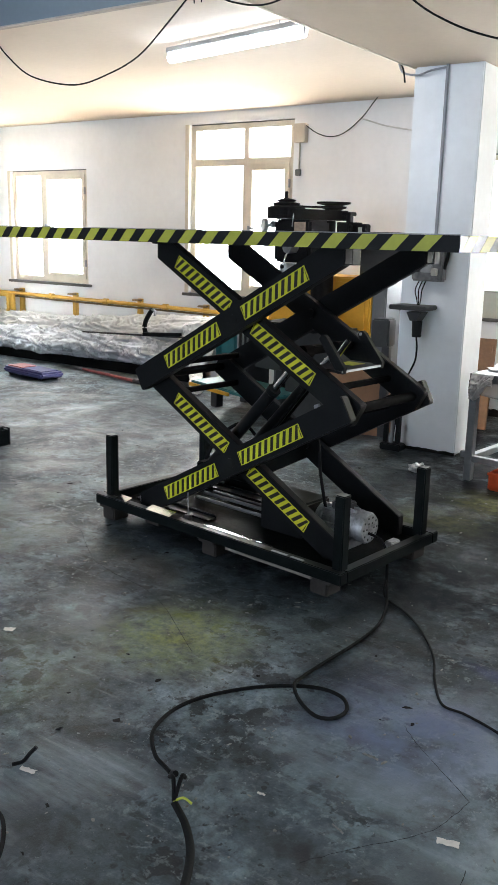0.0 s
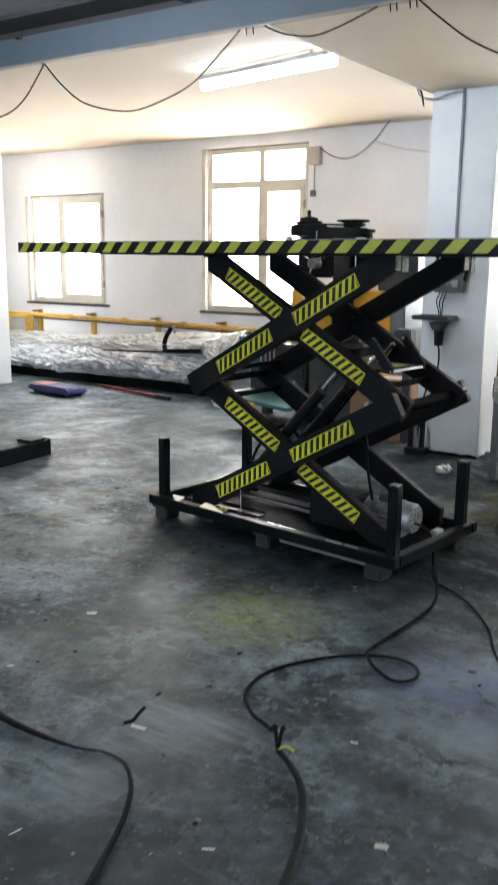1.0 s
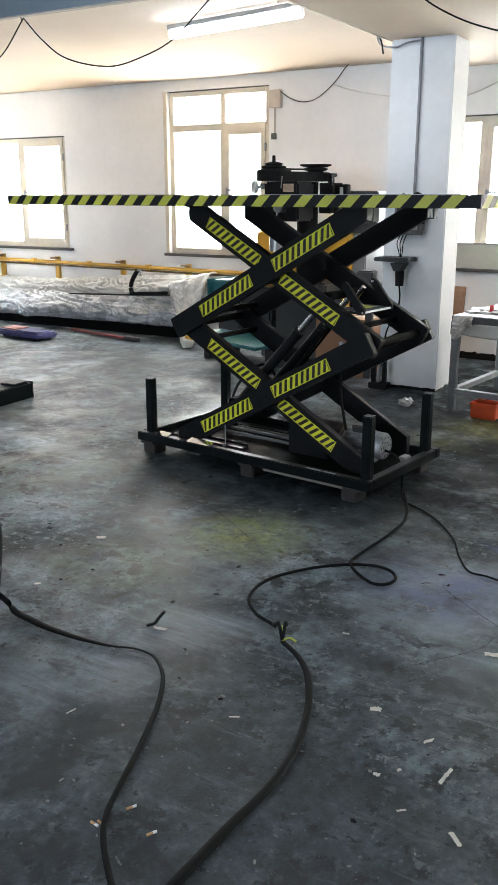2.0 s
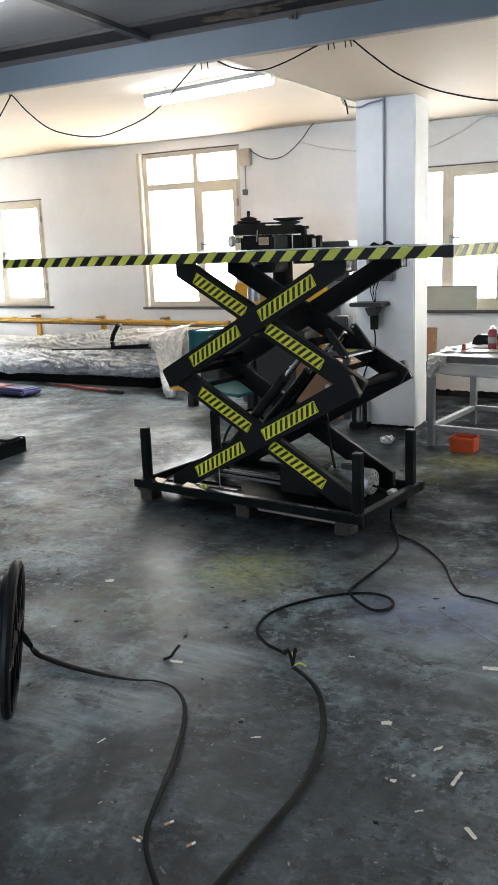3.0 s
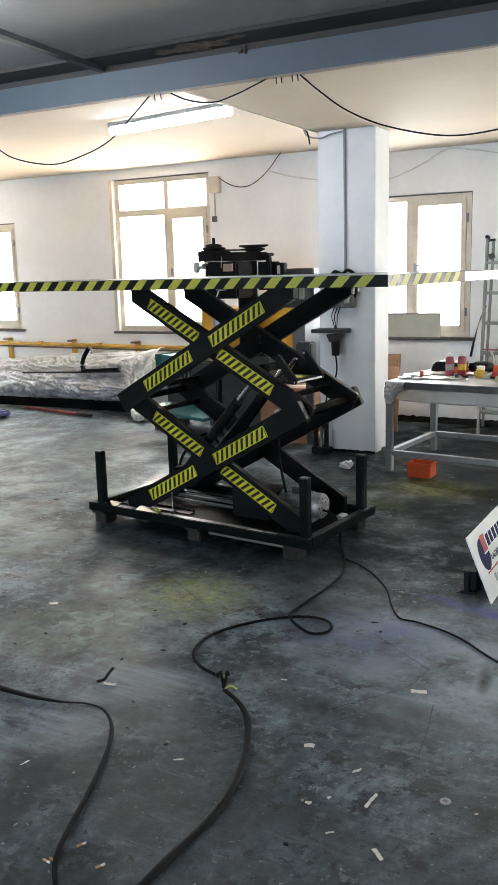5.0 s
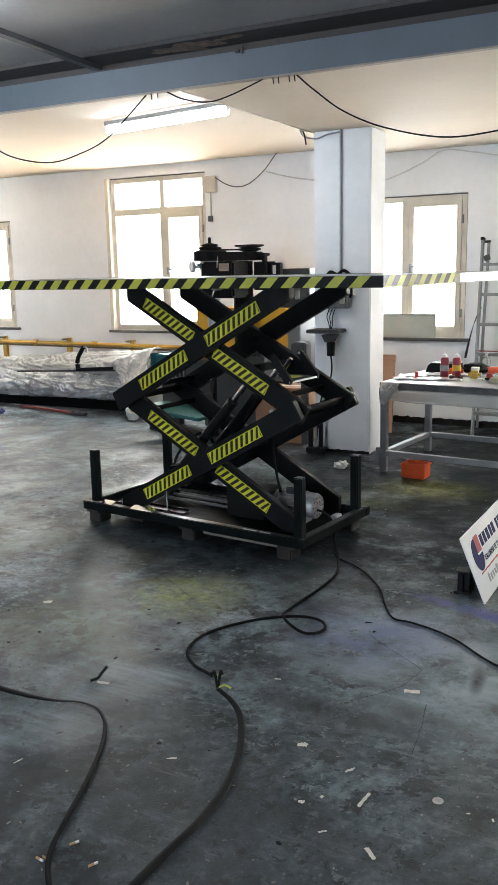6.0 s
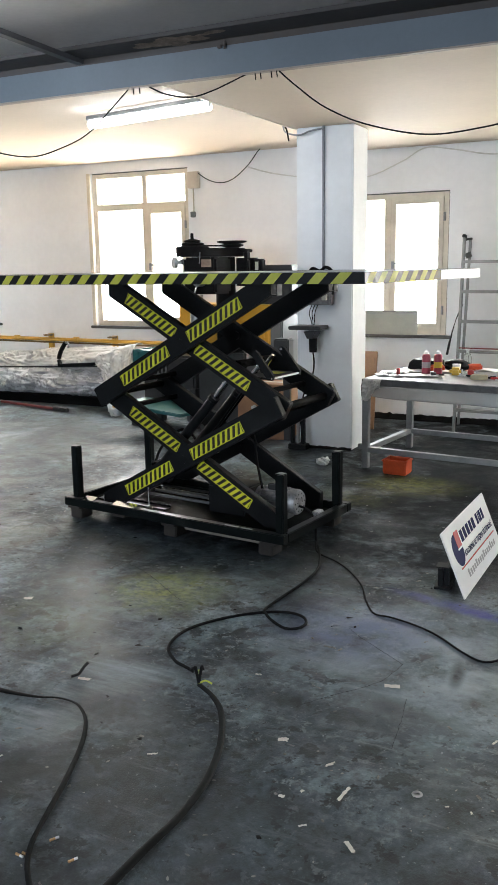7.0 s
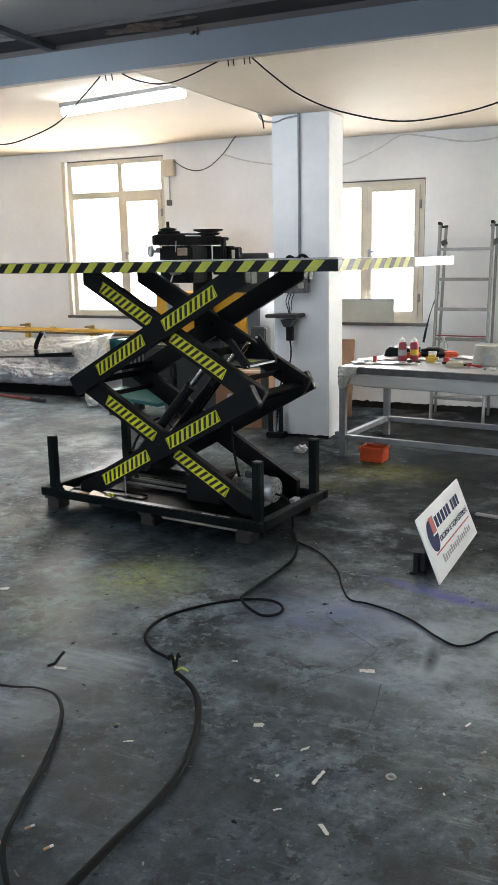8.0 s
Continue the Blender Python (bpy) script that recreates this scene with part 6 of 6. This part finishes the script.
c1 = thing("flat_cable", pose(0, 0, 0), "thick black rubber cable trailing over the floor", "cable")
part("cable", hose([(-1.58, 0.93, 0.235), (-1.66, 1.03, 0.15), (-1.75, 1.13, 0.07), (-1.735, 1.155, 0.020), (-1.66, 1.150, 0.012), (-1.55, 1.137, 0.011), (-1.403, 1.138, 0.010), (-1.28, 1.153, 0.010), (-1.20, 1.180, 0.010), (-1.12, 1.175, 0.010), (-1.05, 1.130, 0.010), (-0.99, 1.062, 0.010), (-0.925, 0.950, 0.010), (-0.85, 0.775, 0.010), (-0.79, 0.610, 0.010), (-0.745, 0.495, 0.010), (-0.69, 0.415, 0.010), (-0.60, 0.330, 0.010), (-0.50, 0.25, 0.010), (-0.38, 0.1, 0.010)], (0.013, 0.014, 0.017, 0.017, 0.013, 0.0055, 0.005, 0.006, 0.0085, 0.010, 0.0082, 0.0075, 0.0085, 0.010), flat=0.45, n=10), M_RUBBERG, c1, smooth=True)
c2 = thing("flat_cable", pose(0, 0, 0), "thick black rubber cable with bared ends on the floor", "cable")
part("cable", hose([(-0.44, -0.1, 0.012), (-0.455, 0.15, 0.012), (-0.460, 0.36, 0.012), (-0.456, 0.51, 0.012), (-0.452, 0.62, 0.012), (-0.442, 0.76, 0.012), (-0.452, 0.915, 0.012), (-0.480, 1.045, 0.012), (-0.530, 1.185, 0.012), (-0.612, 1.335, 0.012), (-0.692, 1.420, 0.013), (-0.780, 1.478, 0.013)], (0.0165, 0.0165, 0.0155, 0.014, 0.0125, 0.0115, 0.0110, 0.0105), flat=0.5, n=10), M_RUBBERG, c2, smooth=True)
for k, (dx, dy, dz, mt, lb) in enumerate(((-0.06, 0.05, 0.03, M_RUBBER, "black core"), (-0.02, 0.07, 0.035, M_RUBBER, "black core"), (-0.045, 0.08, 0.01, M_GREENYEL, "yellow-green core"), (0.05, 0.012, 0.004, M_GREENYEL, "pale yellow core"))):
    part("core", hose([(-0.785, 1.482, 0.015), (-0.79 + dx * 0.5, 1.49 + dy * 0.6, 0.02 + dz), (-0.79 + dx, 1.49 + dy, 0.012 + dz * 0.6)], (0.006, 0.006, 0.0035, 0.0035)[k], n=6), mt, c2, lb, smooth=True)
c3 = thing("power_cable", pose(0, 0, 0), "black power cable looped on the floor to the lift", "cable")
LOOP = [(-0.86, 1.57), (-0.91, 1.59), (-0.97, 1.617), (-1.049, 1.694), (-1.082, 1.79), (-1.08, 1.894), (-1.04, 1.997), (-0.961, 2.112), (-0.865, 2.20), (-0.773, 2.245), (-0.69, 2.235), (-0.642, 2.175), (-0.650, 2.110), (-0.705, 2.085), (-0.785, 2.115), (-0.850, 2.19), (-0.870, 2.28), (-0.860, 2.43), (-0.845, 2.61), (-0.850, 2.81), (-0.905, 2.99), (-0.985, 3.16), (-1.04, 3.27)]
part("cable", hose([(x, y, 0.010 + (0.014 if i in (14, 15) else 0)) for i, (x, y) in enumerate(LOOP)] + [(-1.06, 3.30, 0.10), (-1.10, 3.32, 0.16), (-1.16, 3.30, 0.19)], 0.0066, n=10), M_RUBBER, c3, smooth=True)
part("lug", rod((-0.87, 1.575, 0.012), (-0.845, 1.56, 0.03), 0.009, seg=10), M_BLACK, c3, smooth=True)
c4 = thing("power_cable", pose(0, 0, 0), "thin black power cable running over the floor", "cable")
part("cable", hose([(-1.03, 3.24, 0.012), (-0.985, 3.13, 0.006), (-0.928, 3.06, 0.006), (-0.815, 2.99, 0.006), (-0.70, 2.88, 0.006), (-0.575, 2.71, 0.006), (-0.49, 2.53, 0.006), (-0.41, 2.405, 0.006), (-0.325, 2.392, 0.006), (-0.20, 2.350, 0.006), (-0.09, 2.285, 0.006), (0.04, 2.17, 0.006), (0.13, 2.12, 0.006), (0.195, 2.18, 0.006), (0.255, 2.315, 0.006), (0.45, 2.45, 0.006), (1.2, 2.6, 0.006)], 0.0046, n=10), M_RUBBER, c4, smooth=True)

M_PURLIN = mat("grey_purlin", (0.13, 0.135, 0.145), 0.6, var=0.3, scale=5, fine=60, bump=0.15)
# cables slung under the beam
sling = thing("slung_cable", pose(0, 0, 0), "black cable slung in loops under the steel beam", "cable")
YB = BEAM_Y + 0.02
part("cable", hose([(-4.6, YB, 2.47), (-4.35, YB, 2.33), (-4.1, YB, 2.25), (-3.81, YB, 2.24), (-3.61, YB, 2.31), (-3.42, YB, 2.49)], 0.0039), M_RUBBER, sling, smooth=True)
part("cable", hose([(-3.42, YB, 2.49), (-3.28, YB, 2.36), (-3.1, YB, 2.25), (-2.80, YB, 2.19), (-2.56, YB, 2.225), (-2.37, YB, 2.29), (-2.2, YB, 2.41), (-2.09, YB, 2.495)], 0.0039), M_RUBBER, sling, smooth=True)
part("cable", hose([(-1.95, YB, 2.495), (-1.85, YB, 2.45), (-1.70, YB, 2.42), (-1.56, YB, 2.44), (-1.37, YB, 2.497)], 0.0039), M_RUBBER, sling, smooth=True)
part("cable", hose([(-1.18, YB, 2.495), (-1.08, YB, 2.41), (-0.93, YB, 2.30), (-0.72, YB, 2.205), (-0.425, YB, 2.135), (-0.16, YB, 2.145), (0.05, YB, 2.185), (0.3, YB, 2.27), (0.6, YB, 2.47)], 0.0039), M_RUBBER, sling, smooth=True)
for x in (-1.31, -1.28, -1.22, -1.19, -2.05, -2.01, -3.43):
    part("tie_end", rod((x, BEAM_Y + 0.01, BZ0 + 0.002), (x + 0.004, BEAM_Y + 0.01, BZ0 - 0.035), 0.003, seg=6), M_RUBBER, sling)
purlin = tagged(part("purlin", bar((-2.385, BEAM_Y - 0.004, CEIL_HIGH - 0.036), (-1.75, -4.9, CEIL_HIGH - 0.036), 0.045, 0.026), M_PURLIN), "dark steel purlin under the ceiling", "purlin", kind="structure")
tagged(part("trim", box(X0, -8.41, WALL_Y - 0.015, WALL_Y - 0.001, 0, 0.06), M_BEAMDARK), "dark skirting line", "trim", kind="structure")


def dirt_line(x0, x1, y0, y1, seed, top=0.055):
    """A low crust of black dirt along the foot of a wall, with a ragged top."""
    bm = bmesh.new()
    n = int((x1 - x0) / 0.03)
    rows = [[bm.verts.new((x0 + (x1 - x0) * i / n, y, z)) for y, z in ((y0, 0.001), (y0 + 0.01, 0.015), (y1, top + 0.016 * noise.noise(Vector((i * 0.55, seed, 4))) + 0.012 * noise.noise(Vector((i * 2.3, seed, 8)))))] for i in range(n + 1)]
    for a, b in zip(rows, rows[1:]):
        for k in range(2):
            bm.faces.new((a[k], b[k], b[k + 1], a[k + 1]))
    ob = part("baseboard", bm, M_BLACKDIRT)
    ob.modifiers.new("thickness", "SOLIDIFY").thickness = 0.004
    return tagged(ob, "ragged black dirt line along the foot of the wall", "baseboard", kind="structure")


M_BLACKDIRT = mat("black_dirt", (0.016, 0.016, 0.016), 0.9, var=0.5, scale=9, fine=60, bump=0.4, spec=0.1)
dirt_line(PX0 - 0.004, PX1 + 0.004, PY0 - 0.014, PY0 - 0.0015, 9.0, 0.022)
dirt_line(-4.3, X1, WALL_Y - 0.045, WALL_Y - 0.006, 1.0)

# ---- litter on the floor ----


def butt(x, y, a, label="cigarette butt with a tan filter on the floor"):
    b = thing("cigarette_butt", pose(x, y, 0.0042, 0, 0, a), label, "cigarette butt", "butts on the floor")
    part("filter", rod((-0.015, 0, 0), (0.001, 0, 0), 0.0036, seg=10), M_TAN, b, "tan filter", smooth=True)
    part("paper", rod((0.001, 0, 0), (0.012, 0, 0), 0.0036, seg=10), M_WHITE, b, smooth=True)


for x, y, a in ((-0.708, 0.548, 60), (-0.607, 0.500, 62), (-0.748, 0.452, -6), (-0.735, 0.462, -10)):
    butt(x, y, a)
washer = thing("steel_washer", pose(0.134, 1.172, 0.001), "flat steel washer on the floor", "washer")
part("ring", lathe([(0.0092, 0), (0.0160, 0), (0.0166, 0.0008), (0.0160, 0.0022), (0.0098, 0.0022), (0.0092, 0)], 28), M_ALU, washer)
CHIPS = [(-0.133, 1.783, 0.028, 0.012, 15, 0), (-0.062, 1.079, 0.036, 0.006, 84, 0), (-0.348, 1.276, 0.016, 0.012, 20, 0), (-1.134, 0.791, 0.016, 0.003, 80, 0), (-0.384, 1.661, 0.022, 0.003, -20, 2), (-0.154, 1.211, 0.016, 0.003, 55, 0), (0.036, 0.861, 0.024, 0.007, -45, 0), (-0.224, 0.991, 0.009, 0.007, 10, 0), (-0.114, 0.891, 0.012, 0.004, 40, 0), (-0.624, 1.661, 0.012, 0.004, 10, 0), (-0.694, 1.021, 0.016, 0.003, 30, 0), (-1.964, 1.911, 0.02, 0.015, 30, 0), (-1.214, 1.351, 0.026, 0.010, 10, 1), (-1.864, 1.401, 0.012, 0.007, 50, 0), (0.286, 1.551, 0.014, 0.004, 70, 0), (-0.464, 2.001, 0.025, 0.006, 0, 2), (-0.155, 1.201, 0.014, 0.003, 52, 0), (-0.338, 1.285, 0.007, 0.004, 10, 0), (-0.31, 1.256, 0.014, 0.003, -5, 2), (-0.178, 1.039, 0.006, 0.005, 60, 0), (0.299, 1.146, 0.006, 0.003, -60, 0), (0.229, 1.146, 0.006, 0.002, 30, 0), (-0.62, 0.385, 0.016, 0.003, -30, 2)]
CLODS = [(-0.784, 1.081, 0.018, 0.007, 25, 3), (-2.254, 1.881, 0.035, 0.018, 10, 3), (-1.304, 1.551, 0.024, 0.009, 70, 3), (-1.814, 1.481, 0.02, 0.008, 10, 3), (-2.064, 1.751, 0.018, 0.012, 70, 3), (-1.764, 1.621, 0.02, 0.01, 20, 3)]
for i, (x, y, l, w, a, k) in enumerate(CHIPS + CLODS):
    s = thing("floor_scrap", pose(x, y, 0.0005, 0, 0, a), ("pale paper scrap lying on the floor", "pale crumpled scrap lying on the floor", "thin grey offcut lying on the floor", "dark dirt clod lying on the floor")[k], "scrap", "scraps on the floor")
    bm = bmesh.new()
    if k == 3:
        bmesh.ops.create_icosphere(bm, subdivisions=2, radius=1.0)
        for v in bm.verts:
            q = 1 + 0.9 * noise.noise(v.co * 2.3 + Vector((i, 3 * i, 0)))
            v.co = Vector((v.co.x * l * 0.42 * q, v.co.y * w * 0.6 * q, max(0.0, v.co.z * 0.004 * q + 0.002)))
    else:
        bmesh.ops.create_grid(bm, x_segments=7, y_segments=3, size=1.0)
        for v in bm.verts:
            jx, jy = noise.noise(Vector((v.co.x * 2.1, v.co.y * 2.3, i))), noise.noise(Vector((v.co.x * 2.7, v.co.y * 2.0, i + 9.0)))
            v.co = Vector((l * (v.co.x + 0.22 * jx), w * (v.co.y * (0.85 + 0.3 * jx) + 0.5 * jy), 0.002 + 0.006 * abs(noise.noise(Vector((v.co.x * 1.6, v.co.y, i * 2.0))))))
        top = bmesh.ops.extrude_face_region(bm, geom=list(bm.faces))
        for v in top["geom"]:
            if isinstance(v, bmesh.types.BMVert):
                v.co.z += 0.0015
    part("piece", bm, (M_PAPER, M_PAPER, M_GRIME, M_BLACK)[k], s)
peg = thing("dark_peg", pose(-1.248, 1.362, 0, 0, 0, 55), "dark twisted plastic peg standing on the floor", "peg")
part("peg", hose([(-0.03, 0, 0.008), (0.0, 0, 0.012), (0.02, 0.004, 0.03), (0.04, 0, 0.05)], 0.006, n=5), M_BLACK, peg, smooth=True)
rng = random.Random(4)
grit = bmesh.new()
for i in range(800):
    x, y = rng.uniform(-3.6, 0.9), rng.uniform(0.3, 5.0)
    r = rng.choice((0.0025, 0.003, 0.004, 0.006))
    m = Matrix.Translation((x, y, 0.0)) @ Matrix.Rotation(rng.uniform(0, 6), 4, "Z") @ Matrix.Diagonal((r * rng.uniform(1, 3), r, r * 0.5, 1))
    bmesh.ops.create_icosphere(grit, subdivisions=1, radius=1.0, matrix=m)
flakes = bmesh.new()
for i in range(95):
    x, y = (rng.uniform(-4.2, -1.3), rng.uniform(1.4, 5.0)) if i % 6 else (rng.uniform(-1.3, 0.9), rng.uniform(0.5, 3.0))
    r = rng.choice((0.003, 0.004, 0.005, 0.006, 0.009))
    m = Matrix.Translation((x, y, 0.0)) @ Matrix.Rotation(rng.uniform(0, 6), 4, "Z") @ Matrix.Diagonal((r * rng.uniform(1, 2.2), r, 0.0022, 1))
    got = bmesh.ops.create_icosphere(flakes, subdivisions=1, radius=1.0, matrix=m)
    for v in got["verts"]:
        v.co += Vector((rng.uniform(-0.8, 0.8) * r, rng.uniform(-0.6, 0.6) * r, 0))
tagged(part("floor_flakes", flakes, M_BLACKDIRT), "dark dirt flakes scattered over the floor", "dirt", kind="stuff")
tagged(part("floor_grit", grit, M_GRIT), "pale and dark grit scattered over the floor", "grit", kind="stuff")

# crumpled paper and a sagging wall cable
M_WALLCAB = mat("pale_cable", (0.68, 0.67, 0.65), 0.6, var=0.15, scale=6, fine=60, bump=0.03)
wad = thing("crumpled_paper", pose(-1.718, 5.09, 0, 0, 0, 20), "crumpled white paper on the floor beside the column", "paper")
bm = bmesh.new()
bmesh.ops.create_icosphere(bm, subdivisions=4, radius=1.0)
for v in bm.verts:
    q = 0.75 + 0.5 * noise.noise(v.co * 1.9) + 0.22 * abs(noise.noise(v.co * 5.0))
    v.co = Vector((v.co.x * 0.060 * q, v.co.y * 0.045 * q, max(0.0, 0.028 + v.co.z * 0.038 * q)))
part("wad", bm, M_WHITE, wad)
wcab = thing("wall_cable", pose(0, 0, 0), "thin pale grey cable sagging along the wall", "cable")
part("cable", hose([(-3.45, WALL_Y - 0.012, 2.55), (-3.2, WALL_Y - 0.012, 2.475), (-2.91, WALL_Y - 0.012, 2.42), (-2.5, WALL_Y - 0.012, 2.36), (-2.13, WALL_Y - 0.012, 2.37), (-1.79, WALL_Y - 0.012, 2.49), (-1.56, WALL_Y - 0.012, 2.60), (-1.28, WALL_Y - 0.012, 2.565), (-0.9, WALL_Y - 0.012, 2.50), (-0.4, WALL_Y - 0.012, 2.55)], 0.006), M_WALLCAB, wcab, smooth=True)
